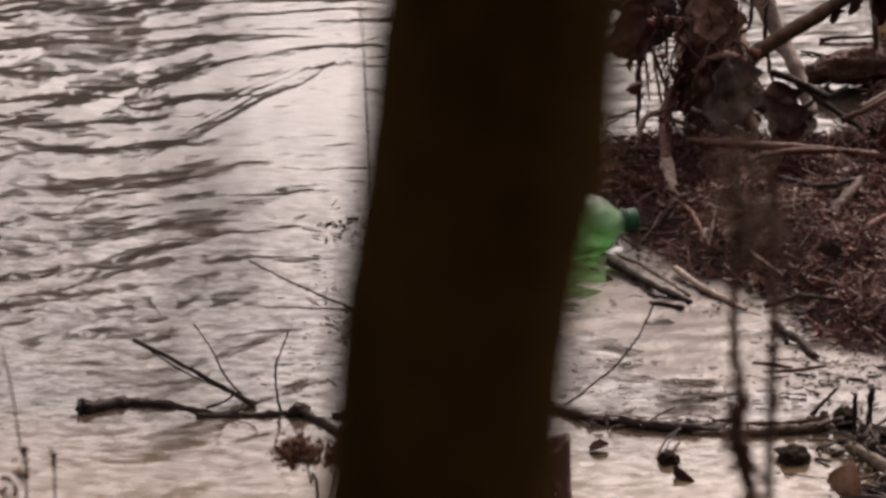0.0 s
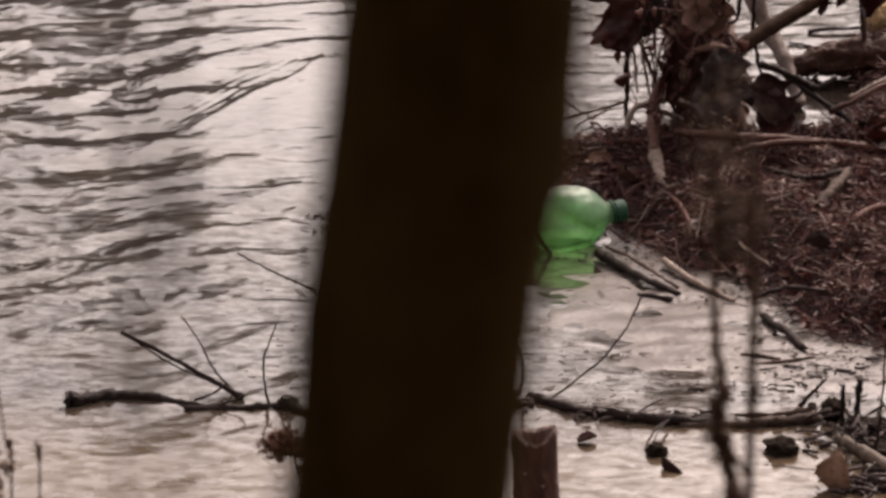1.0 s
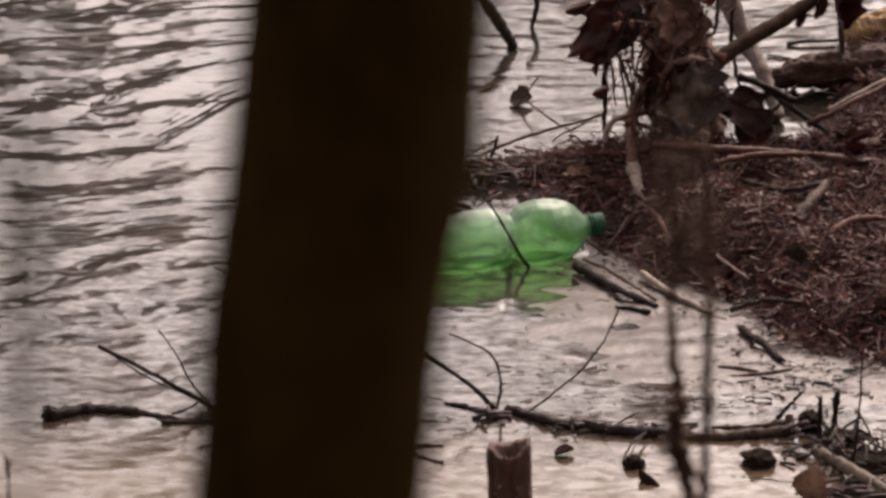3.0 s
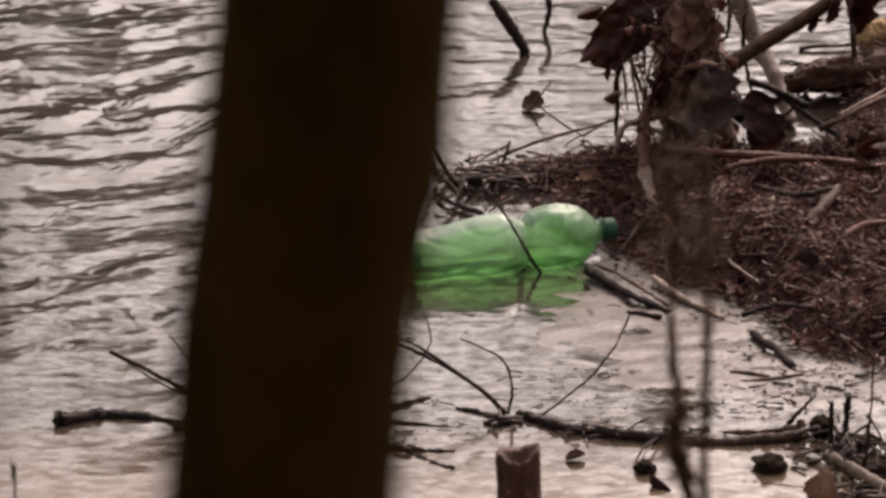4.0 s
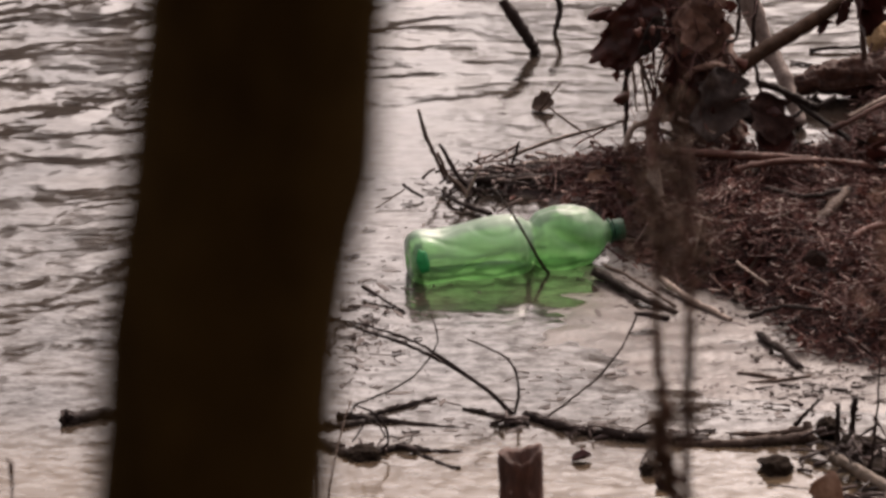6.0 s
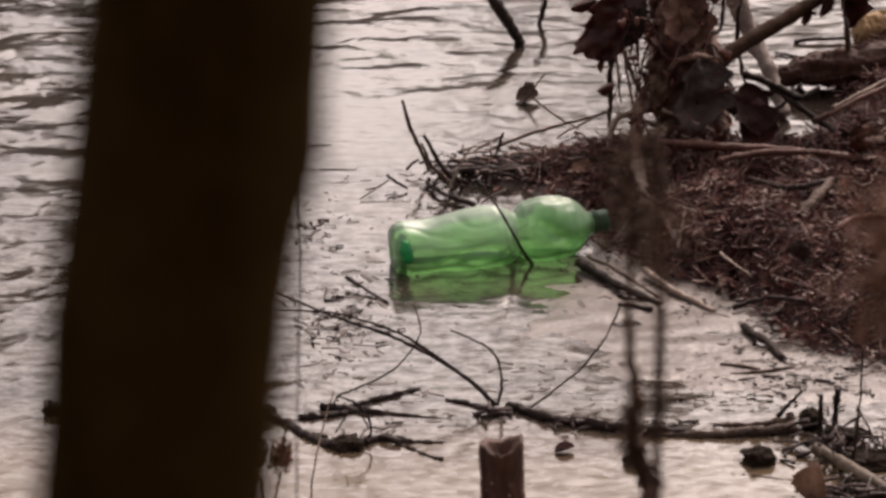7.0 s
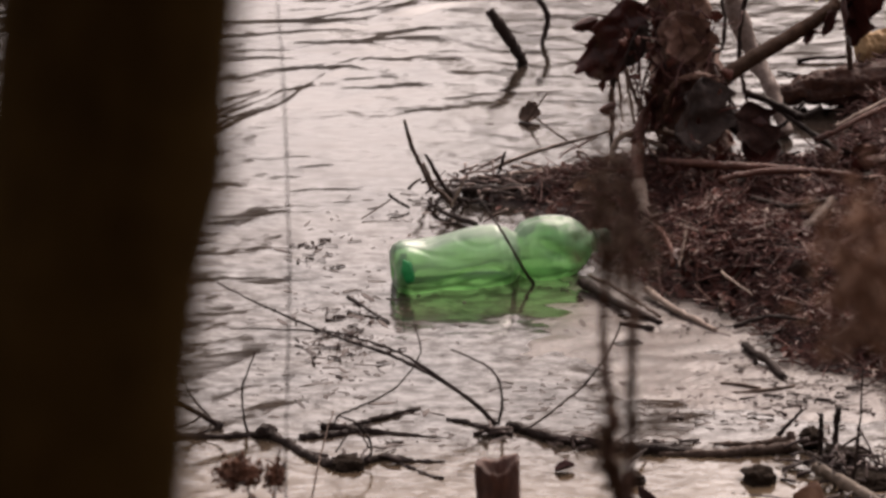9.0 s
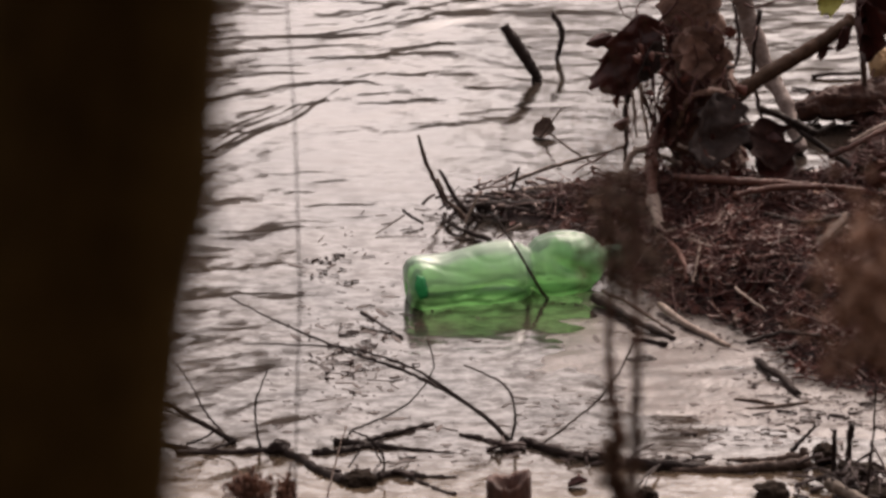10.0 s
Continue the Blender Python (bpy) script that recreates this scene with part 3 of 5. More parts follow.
weed("dry_weed", "slim upright dry brown weed stem with a few scraps of leaf",
     [([(0.086, -4.530, 1.207), (0.0842, -4.530, 1.450), (0.0844, -4.530, 1.545), (0.0848, -4.530, 1.592), (0.0853, -4.530, 1.626), (0.0840, -4.530, 1.663), (0.0825, -4.530, 1.720)], 0.0028, 0.0017)],
     [((0.0848, -4.530, 1.600), (0.003, 0.003, 0.03), 16, 0.005)], 12)
weed("dry_weed", "drooping dry red-brown weed full of withered leaves",
     [([(0.208, -4.830, 1.315), (0.188, -4.830, 1.658), (0.179, -4.830, 1.731), (0.172, -4.830, 1.779), (0.173, -4.830, 1.808)], 0.0016, 0.0008)],
     [([(0.169, -4.830, 1.782)][0], (0.024, 0.03, 0.034), 230, 0.006), ([(0.175, -4.830, 1.756)][0], (0.022, 0.03, 0.016), 90, 0.006)], 8, DRY_LEAF)


YELLOW_LEAF = material("yellow_green_leaf", (0.20, 0.19, 0.03), (0.45, 0.42, 0.10), 30, 0.5, 0.3)
STUB = material("rotten_red_wood", (0.026, 0.009, 0.005), (0.115, 0.042, 0.025), 35, 0.65, 1.0, (1, 1, 0.4), wear=40)


def broken_stub():
    """A rotten stub with a hollowed, splintered top, split sides and small pale spots."""
    foot, top = Vector((0.022, -2.189, -0.127)), Vector((0.004, -2.097, 0.556))
    root = tagged(new("broken_stub"), "broken red-brown rotten stub standing on the near bank", "stub")
    sides, steps = 32, 90
    bm = bmesh.new()
    rings = []
    for i in range(steps + 1):
        k = (i / steps) ** 0.55
        c, r = foot.lerp(top, k), 0.0285 + (0.0232 - 0.0285) * k
        ring = []
        for j in range(sides):
            a = 2 * math.pi * j / sides
            split = max(0.0, noise.noise((math.cos(a) * 2.6, math.sin(a) * 2.6, c.z * 5)) - 0.12)
            rr = r * (1 - 0.30 * split + 0.07 * noise.noise((math.cos(a) * 2, math.sin(a) * 2, c.z * 45)) + 0.035 * noise.noise((math.cos(a) * 6, math.sin(a) * 6, c.z * 110)))
            tall = 0.004 * math.cos(a) + 0.009 * abs(math.cos(a)) + 0.006 * noise.noise((math.cos(a) * 3, math.sin(a) * 3, 2))
            ring.append(bm.verts.new(c + Vector((math.cos(a) * rr, math.sin(a) * rr, (tall - 0.008) * k ** 12))))
        rings.append(ring)
    # the hollow core
    for depth, width in ((0.004, 0.72), (0.022, 0.5)):
        rings.append([bm.verts.new(top + (v.co - top) * width - Vector((0, 0, depth))) for v in rings[steps]])
    for p, q in zip(rings, rings[1:]):
        for j in range(sides):
            bm.faces.new((p[j], p[(j + 1) % sides], q[(j + 1) % sides], q[j]))
    bm.faces.new(rings[0][::-1])
    bm.faces.new(rings[-1])
    part("stump", bm, STUB, root)
    rnd = random.Random(5)
    for _ in range(11):
        a, z = rnd.uniform(-2.7, -0.4), rnd.uniform(0.455, 0.525)
        k = (z - foot.z) / (top.z - foot.z)
        c = foot.lerp(top, k) + Vector((math.cos(a), math.sin(a), 0)) * 0.0230
        bm = bmesh.new()
        bmesh.ops.create_icosphere(bm, subdivisions=2, radius=1.0)
        n = rnd.uniform(0.0006, 0.0017)
        for v in bm.verts:
            v.co = c + v.co * n * (1 + 0.4 * noise.noise(v.co * 2 + c * 90))
        part("pale_spot", bm, CHIP, root, "small pale spot")


broken_stub()
weed("dead_weed", "withered brown weed with shrivelled leaf clumps",
     [([(-0.203, -2.534, 0.097), (-0.214, -2.548, 0.645), (-0.221, -2.576, 0.714), (-0.227, -2.565, 0.743), (-0.235, -2.560, 0.757)], 0.0016, 0.0010), ([(-0.214, -2.548, 0.645), (-0.201, -2.568, 0.705), (-0.196, -2.566, 0.739), (-0.193, -2.557, 0.763)], 0.0012, 0.0008)],
     [([(-0.231, -2.567, 0.738)][0], (0.021, 0.02, 0.012), 420, 0.0062), ([(-0.197, -2.568, 0.735)][0], (0.010, 0.012, 0.013), 150, 0.0058)], 13, BROWN_LEAF)
weed("dead_weed", "thin bare stems of a withered weed on the near bank",
     [([(-0.424, -3.200, 0.480), (-0.414, -3.200, 0.960), (-0.417, -3.200, 1.000), (-0.423, -3.200, 1.054), (-0.430, -3.200, 1.090)], 0.0014, 0.0007),
      ([(-0.400, -3.200, 0.480), (-0.392, -3.200, 0.960), (-0.392, -3.200, 0.985), (-0.394, -3.200, 1.006)], 0.0013, 0.0008)],
     [((-0.416, -3.200, 0.985), (0.010, 0.01, 0.02), 16, 0.006), ((-0.430, -3.200, 0.965), (0.012, 0.01, 0.02), 30, 0.007)], 23, BROWN_LEAF)
stick("dry_reed", "thin pale reed leaning over the water", [(-0.241, -1.120, 0.046), (-0.238, -1.060, 0.083), (-0.232, -0.980, 0.097), (-0.225, -0.930, 0.113), (-0.218, -0.900, 0.125)], 0.0016, 0.0009, GREY_WOOD, "reed")

# ---- the drift logs ----
DRIFT = "drift sticks"
for label, pts, r0, r1, mat, buds in (
    ("dark wet log with a broken end, lying in the water", [(-0.620, -0.678, 0.004), (-0.604, -0.673, 0.004), (-0.559, -0.651, 0.002), (-0.505, -0.656, 0.001), (-0.474, -0.665, 0.000), (-0.419, -0.684, -0.001), (-0.343, -0.680, -0.002)], 0.0122, 0.0030, WET_BARK, 8),
    ("dark wet log lying half sunk across the water", [(-0.459, -0.689, -0.001), (-0.382, -0.690, 0.000), (-0.322, -0.681, 0.000), (-0.289, -0.713, 0.001), (-0.266, -0.748, 0.001), (-0.225, -0.789, -0.001)], 0.0047, 0.0086, WET_BARK, 4),
    ("long dark drift log lying in the water", [(0.007, -0.642, 0.002), (0.034, -0.665, 0.004), (0.072, -0.695, 0.004), (0.140, -0.719, 0.005), (0.201, -0.732, 0.004), (0.254, -0.734, 0.002)], 0.0062, 0.0078, WET_BARK, 5),
    ("grey-brown drift log lying in the water", [(0.212, -0.740, 0.000), (0.284, -0.742, 0.002), (0.337, -0.734, 0.004), (0.392, -0.723, 0.006)], 0.0055, 0.0094, GREY_WOOD, 2),
    ("thin grey stick lying on a drift log", [(0.285, -0.709, 0.004), (0.330, -0.720, 0.008), (0.387, -0.710, 0.012)], 0.0031, 0.0047, GREY_WOOD, 2),
    ("short dark stick floating among drift logs", [(-0.077, -0.617, -0.001), (-0.043, -0.635, 0.000), (-0.008, -0.664, 0.002), (0.015, -0.675, 0.000)], 0.0031, 0.0055, WET_BARK, 5),
    ("dark blunt drift stick floating on the water", [(-0.275, -0.690, 0.000), (-0.237, -0.684, 0.002), (-0.192, -0.661, 0.001)], 0.0062, 0.0031, WET_BARK, 1),
    ("long thin dark stick floating on the water", [(-0.246, -0.652, 0.003), (-0.184, -0.667, 0.003), (-0.107, -0.683, 0.000), (-0.046, -0.691, -0.002)], 0.0055, 0.0016, WET_BARK, 1),
    ("dark rough stick floating on the water", [(-0.211, -0.653, 0.002), (-0.163, -0.613, 0.001), (-0.114, -0.579, -0.001)], 0.0031, 0.0039, WET_BARK, 3),
    ("thick dark rough stick floating on the water", [(-0.237, -0.784, 0.000), (-0.203, -0.788, 0.002), (-0.160, -0.760, 0.002), (-0.120, -0.770, 0.000), (-0.077, -0.771, -0.001)], 0.0078, 0.0039, WET_BARK, 4),
    ("dark stick floating on the water", [(-0.158, -0.759, 0.000), (-0.123, -0.790, -0.001), (-0.096, -0.818, -0.001), (-0.078, -0.829, -0.001)], 0.0023, 0.0043, WET_BARK, 2),
    ("short dark stick floating on the water", [(-0.186, -0.730, -0.001), (-0.160, -0.711, -0.001), (-0.133, -0.705, 0.000)], 0.0016, 0.0035, WET_BARK, 1),
    ("pale brown log resting against the drift pile", [(0.414, -0.826, 0.018), (0.435, -0.848, 0.016), (0.481, -0.910, 0.010), (0.529, -0.980, 0.006)], 0.0075, 0.0095, OLIVE_WOOD, 0),
    ("dark stick floating below the drift logs", [(0.286, -0.867, -0.003), (0.330, -0.875, -0.002), (0.389, -0.891, -0.003)], 0.0023, 0.0031, WET_BARK, 1),
):
    tagged(stick("drift_log", label, pts, r0, r1, mat, "log", buds, 0.0012, 9, 10, 0.15 if mat == OLIVE_WOOD else 0.3), group=DRIFT)

TWIGS = "twigs over the water"
for label, pts, r0, r1, buds in (
    ("dark forked twig leaning out of the water", [(-0.381, -0.654, 0.002), (-0.405, -0.654, 0.016), (-0.436, -0.654, 0.034), (-0.474, -0.644, 0.053), (-0.547, -0.634, 0.089)], 0.0045, 0.0028, 3),
    ("thin dark twig leaning over the water", [(-0.407, -0.633, 0.005), (-0.426, -0.633, 0.016), (-0.483, -0.633, 0.044), (-0.541, -0.623, 0.080)], 0.0018, 0.0012, 4),
    ("thin bent twig standing in the water", [(-0.398, -0.628, 0.003), (-0.422, -0.628, 0.032), (-0.433, -0.628, 0.055), (-0.444, -0.628, 0.078), (-0.465, -0.628, 0.110)], 0.0018, 0.0009, 4),
    ("thin bent twig standing in the water", [(-0.345, -0.680, 0.000), (-0.351, -0.680, 0.035), (-0.351, -0.680, 0.068), (-0.342, -0.680, 0.097), (-0.332, -0.680, 0.122)], 0.002, 0.0011, 3),
    ("short curled twig on a drift log", [(-0.447, -0.670, 0.004), (-0.424, -0.670, 0.012), (-0.403, -0.670, 0.028)], 0.002, 0.0016, 1),
    ("short curled twig on a drift log", [(-0.415, -0.690, 0.004), (-0.392, -0.690, 0.012), (-0.376, -0.690, 0.021)], 0.002, 0.0016, 1),
    ("long dark arching twig rising from the drift logs", [(-0.008, -0.650, 0.004), (-0.039, -0.640, 0.033), (-0.078, -0.630, 0.058), (-0.124, -0.620, 0.080), (-0.162, -0.620, 0.098), (-0.201, -0.610, 0.107), (-0.263, -0.600, 0.128), (-0.332, -0.590, 0.156), (-0.390, -0.580, 0.183)], 0.0036, 0.0012, 9),
    ("dark arching twig rising from the drift logs", [(-0.039, -0.672, 0.046), (-0.119, -0.660, 0.101), (-0.161, -0.650, 0.118), (-0.222, -0.650, 0.137), (-0.291, -0.640, 0.138), (-0.369, -0.630, 0.135)], 0.0026, 0.0010, 8),
    ("thin looping twig above the drift sticks", [(-0.117, -0.730, 0.182), (-0.109, -0.740, 0.144), (-0.134, -0.750, 0.107), (-0.158, -0.755, 0.089), (-0.196, -0.760, 0.072), (-0.217, -0.765, 0.064), (-0.227, -0.770, 0.048)], 0.0010, 0.0016, 6),
    ("thin looped twig above the drift sticks", [(-0.218, -0.765, 0.064), (-0.195, -0.770, 0.056), (-0.179, -0.775, 0.040), (-0.174, -0.780, 0.017), (-0.184, -0.785, 0.009)], 0.0014, 0.0022, 3),
    ("thin looped twig above the drift sticks", [(-0.221, -0.800, 0.025), (-0.211, -0.790, 0.038), (-0.199, -0.785, 0.054), (-0.186, -0.790, 0.046), (-0.177, -0.790, 0.027)], 0.0012, 0.0016, 2),
    ("thin bent twig with small buds above the drift logs", [(-0.006, -0.646, 0.004), (-0.001, -0.646, 0.030), (-0.002, -0.646, 0.053), (-0.008, -0.646, 0.073), (-0.019, -0.636, 0.083), (-0.043, -0.626, 0.093), (-0.071, -0.616, 0.101)], 0.0022, 0.0012, 9),
    ("thin curved twig rising from a drift log", [(0.038, -0.664, 0.008), (0.065, -0.644, 0.021), (0.104, -0.614, 0.043), (0.131, -0.594, 0.069), (0.146, -0.574, 0.086), (0.162, -0.564, 0.122)], 0.0018, 0.0013, 6),
    ("thin arching twig below the drift log", [(0.194, -0.744, 0.010), (0.173, -0.794, 0.014), (0.161, -0.824, 0.003), (0.154, -0.844, -0.017), (0.153, -0.864, -0.041)], 0.0016, 0.0014, 3),
    ("thin arching twig below the drift log", [(0.189, -0.758, 0.010), (0.176, -0.808, 0.016), (0.169, -0.838, 0.004), (0.171, -0.858, -0.019), (0.173, -0.878, -0.035)], 0.0012, 0.0010, 3),
    ("thin dark twig leaning over the green bottle", [(0.042, -0.089, -0.002), (0.024, -0.103, 0.033), (0.004, -0.107, 0.072), (-0.017, -0.101, 0.105), (-0.036, -0.089, 0.127)], 0.0026, 0.0014, 3),
    ("thin bent twig lying beside the green bottle", [(-0.166, -0.253, 0.001), (-0.187, -0.227, 0.004), (-0.208, -0.203, 0.008), (-0.229, -0.179, 0.012)], 0.0014, 0.0030, 3),
):
    tagged(stick("twig", label, pts, r0, r1, WET_BARK, "twig", buds, 0.0007, 6, 7, 0.2), group=TWIGS)

# ---- the pile at the right end of the drift logs ----
for label, pts, r0, r1, mat in (
    ("dark upright peg in the drift pile", [(0.444, -0.752, 0.002), (0.445, -0.752, 0.043), (0.448, -0.752, 0.073)], 0.0052, 0.0040, WET_BARK),
    ("dark upright peg in the drift pile", [(0.427, -0.743, 0.002), (0.426, -0.743, 0.035), (0.426, -0.743, 0.062)], 0.0042, 0.0028, WET_BARK),
    ("thin dark stick leaning on a drift log", [(0.371, -0.702, 0.012), (0.387, -0.702, 0.032), (0.404, -0.702, 0.052)], 0.0030, 0.0020, WET_BARK),
    ("thin upright reed beside the drift pile", [(0.463, -0.844, 0.000), (0.468, -0.844, 0.056), (0.471, -0.844, 0.112), (0.472, -0.844, 0.168)], 0.0022, 0.0012, WET_BARK),
    ("pale stripped stick in the drift pile", [(0.387, -0.707, 0.020), (0.392, -0.717, 0.004), (0.417, -0.737, -0.013)], 0.006, 0.004, GREY_WOOD),
    ("dark bent stick lying at the water's edge", [(0.340, -0.346, 0.006), (0.354, -0.384, 0.008), (0.372, -0.417, 0.008), (0.391, -0.468, 0.003)], 0.005, 0.006, WET_BARK),
    ("short stick floating at the water's edge", [(0.302, -0.484, 0.002), (0.333, -0.494, 0.003), (0.356, -0.504, 0.002)], 0.002, 0.003, GREY_WOOD),
    ("dark stick floating at the water's edge", [(0.316, -0.519, 0.001), (0.356, -0.513, 0.002), (0.404, -0.496, 0.002)], 0.002, 0.0032, GREY_WOOD),
    ("dark flat plank end beside the green bottle", [(0.111, -0.111, 0.012), (0.136, -0.146, 0.010), (0.175, -0.206, 0.008), (0.224, -0.256, 0.004)], 0.008, 0.005, WET_BARK),
    ("short dark stick at the water's edge", [(0.166, -0.254, 0.002), (0.190, -0.266, 0.004), (0.212, -0.279, 0.003)], 0.003, 0.004, WET_BARK),
    ("thin pale stick lying on the mud", [(0.121, -0.104, 0.020), (0.160, -0.156, 0.020), (0.192, -0.203, 0.016), (0.223, -0.245, 0.010)], 0.0025, 0.002, GREY_WOOD),
    ("pale tan strip of wood at the water's edge", [(0.206, -0.139, 0.012), (0.241, -0.205, 0.008), (0.272, -0.243, 0.005), (0.303, -0.285, 0.003)], 0.0055, 0.0035, PALE_WOOD),
):
    stick("stick", label, pts, r0, r1, mat, "stick", 2, 0.0009, 6, 9, 0.25)
clod("dark_clod", "dark clod of mud and moss in the shallow water", [(0.340, -0.826, 0.004)][0], (0.024, 0.022, 0.014), MOSS, seed=1)
clod("dark_clod", "dark mossy clod at the end of the drift log", [(0.416, -0.707, 0.012)][0], (0.018, 0.017, 0.013), MOSS, seed=2)
clod("dark_clod", "dark mossy clod behind the pale log", [(0.456, -0.762, 0.010)][0], (0.030, 0.024, 0.012), MOSS, seed=3)
clod("dark_clod", "dark heap of mud under the drift pile", [(0.485, -0.830, 0.002)][0], (0.040, 0.030, 0.012), MOSS, seed=9)
# added low lump: its dark colour stands in for the pale log's shadow
clod("dark_clod", "low dark lump standing for shade under the pale log", [(0.497, -0.924, -0.002)][0], (0.075, 0.045, 0.009), MOSS, seed=11)
clod("dark_clod", "small dark clod in the shallow water", [(0.175, -0.837, 0.004)][0], (0.014, 0.012, 0.010), MOSS, seed=4)
clod("dark_clod", "dark clod among floating sticks", [(-0.206, -0.788, 0.002)][0], (0.024, 0.02, 0.012), MOSS, seed=5)
clod("dark_clod", "dark lump on a drift log", [(-0.320, -0.681, 0.006)][0], (0.014, 0.012, 0.010), WET_BARK, seed=6)
leaf("fallen_leaf", "small brown leaf floating on the water", [(0.071, -0.802, 0.001)][0], Vector((0.026, 0.008, 0.004)), Vector((-0.002, 0.010, 0.001)), DEAD_LEAF, 0.3, 0.3)
leaf("fallen_leaf", "pale pink-brown curled leaf in the drift pile", [(0.422, -0.967, 0.004)][0], Vector((-0.008, 0.006, 0.050)), Vector((0.010, 0.010, 0.003)), TAN_LEAF, 0.9, 0.8)
leaf("fallen_leaf", "dark leaf tip standing out of the water", [(0.207, -0.902, 0.001)][0], Vector((-0.026, 0.02, 0.014)), Vector((0.005, 0.011, 0.004)), DARK_LEAF, 0.4, 0.5)

# ---- the green bottle ----
def bottle():
    base, tip = Vector([(-0.165, -0.106, 0.024)][0]), Vector([(0.152, -0.020, 0.046)][0])
    root = tagged(new("plastic_bottle"), "crumpled green plastic bottle with a green cap, floating by the bank", "bottle")
    way = (tip - base).normalized()
    size = (tip - base).length / 0.325
    root.matrix_world = Matrix.Translation(base) @ way.to_track_quat("Z", "Y").to_matrix().to_4x4()
    turn = root.matrix_world.to_3x3().inverted()
    toward = turn @ Vector((0.0, -0.94, 0.34))
    below = turn @ Vector((0.0, -0.97, -0.22))
    front, fold_at = math.atan2(toward.y, toward.x), math.atan2(below.y, below.x)
    outline = [(0.000, 0.010), (0.001, 0.024), (0.003, 0.036), (0.008, 0.0425), (0.016, 0.0450), (0.03, 0.0445), (0.05, 0.0430), (0.07, 0.0435), (0.09, 0.0450), (0.115, 0.0475),
               (0.135, 0.0480), (0.155, 0.0468), (0.168, 0.0435), (0.177, 0.0385), (0.183, 0.0330), (0.186, 0.0318), (0.190, 0.0352), (0.199, 0.0430), (0.212, 0.0465), (0.225, 0.0482), (0.242, 0.0482),
               (0.258, 0.0455), (0.272, 0.040), (0.284, 0.031), (0.292, 0.022), (0.297, 0.0165), (0.300, 0.0155), (0.302, 0.0165)]
    sides = 96
    zs = [z for z, _ in outline]
    outline = [(z, float(np.interp(z, zs, [r for _, r in outline]))) for z in sorted(set(zs + [0.02 + 0.004 * i for i in range(66)]))]
    bm = bmesh.new()
    rings = []
    for z, r in outline:
        ring = []
        for k in range(sides):
            a = 2 * math.pi * k / sides
            rr = r
            if z < 0.02:
                rr *= 1 - 0.10 * (1 - z / 0.02) * (0.5 + 0.5 * math.cos(5 * a))
            rr += (0.0022 * noise.noise((math.cos(a) * 1.6, math.sin(a) * 1.6, z * 22)) - 0.0018 * max(0, 1 - abs(noise.noise((math.cos(a) * 1.3 + 4, math.sin(a) * 1.3, z * 16))) * 4)) * min(1, r / 0.03)
            fold = math.exp(-((z - 0.115) / 0.055) ** 4) * math.exp(-((math.remainder(a - fold_at - 0.25 * math.sin(z * 40), 2 * math.pi)) / 0.10) ** 2)
            facet = math.exp(-((z - 0.245) / 0.03) ** 2) * math.exp(-((math.remainder(a - front - 0.35 - (z - 0.245) * 16, 2 * math.pi)) / 0.22) ** 2)
            rr -= 0.0055 * fold + 0.0105 * facet
            rr += 0.0030 * noise.noise((math.cos(a) * 2.2, math.sin(a) * 2.2, z * 30 + 5)) * math.exp(-((z - 0.24) / 0.035) ** 2)
            dent = math.exp(-((z - 0.06) / 0.035) ** 2) * max(0, math.cos(a - DENT)) ** 3
            rr -= 0.006 * dent
            ring.append(bm.verts.new(Vector((math.cos(a) * rr, math.sin(a) * rr, z)) * size))
        rings.append(ring)
    for a, b in zip(rings, rings[1:]):
        for k in range(sides):
            bm.faces.new((a[k], a[(k + 1) % sides], b[(k + 1) % sides], b[k]))
    dome = bm.verts.new(Vector((0, 0, 0.012)) * size)
    for k in range(sides):
        bm.faces.new((rings[0][(k + 1) % sides], rings[0][k], dome))
    part("body", bm, GREEN_PET, root, "clear green plastic")
    bm = bmesh.new()
    bmesh.ops.create_uvsphere(bm, u_segments=20, v_segments=10, radius=1.0)
    for v in bm.verts:
        a = math.atan2(v.co.y, v.co.x)
        v.co = Vector((v.co.x * 0.022, v.co.y * 0.022, 0.015 + v.co.z * 0.007)) * size * (1 + 0.25 * math.cos(5 * a) * math.hypot(v.co.x, v.co.y))
    part("base_dome", bm, GREEN_THICK, root, "thick dark green moulded base")
    bm = bmesh.new()
    bmesh.ops.create_icosphere(bm, subdivisions=3, radius=1.0)
    out = Vector((math.cos(front + 0.08), math.sin(front + 0.08), 0))
    round_about = Vector((-out.y, out.x, 0))
    for v in bm.verts:
        q = v.co * (1 + 0.45 * noise.noise(v.co * 1.6 + Vector((3, 0, 0))))
        v.co = (out * (0.0420 + q.x * 0.0045) + round_about * q.y * 0.017 + Vector((0, 0, 0.0135 + q.z * 0.0085))) * size
    part("base_lobe", bm, GREEN_EMERALD, root, "emerald green moulded foot")
    for name, z0, z1, r, ribs in (("neck_ring", 0.3025, 0.3065, 0.0185, 0), ("cap", 0.3085, 0.3250, 0.0160, 1)):
        n = 48
        bm = bmesh.new()
        rings = []
        for z, k in ((z0, 0.96), (z0 + 0.0008, 1), (z1 - 0.0015, 1), (z1, 0.92)):
            rings.append([bm.verts.new(Vector((math.cos(2 * math.pi * i / n), math.sin(2 * math.pi * i / n), 0)) * r * size * k * (1 - 0.03 * ribs * (i % 2)) + Vector((0, 0, z * size))) for i in range(n)])
        for a, b in zip(rings, rings[1:]):
            for i in range(n):
                bm.faces.new((a[i], a[(i + 1) % n], b[(i + 1) % n], b[i]))
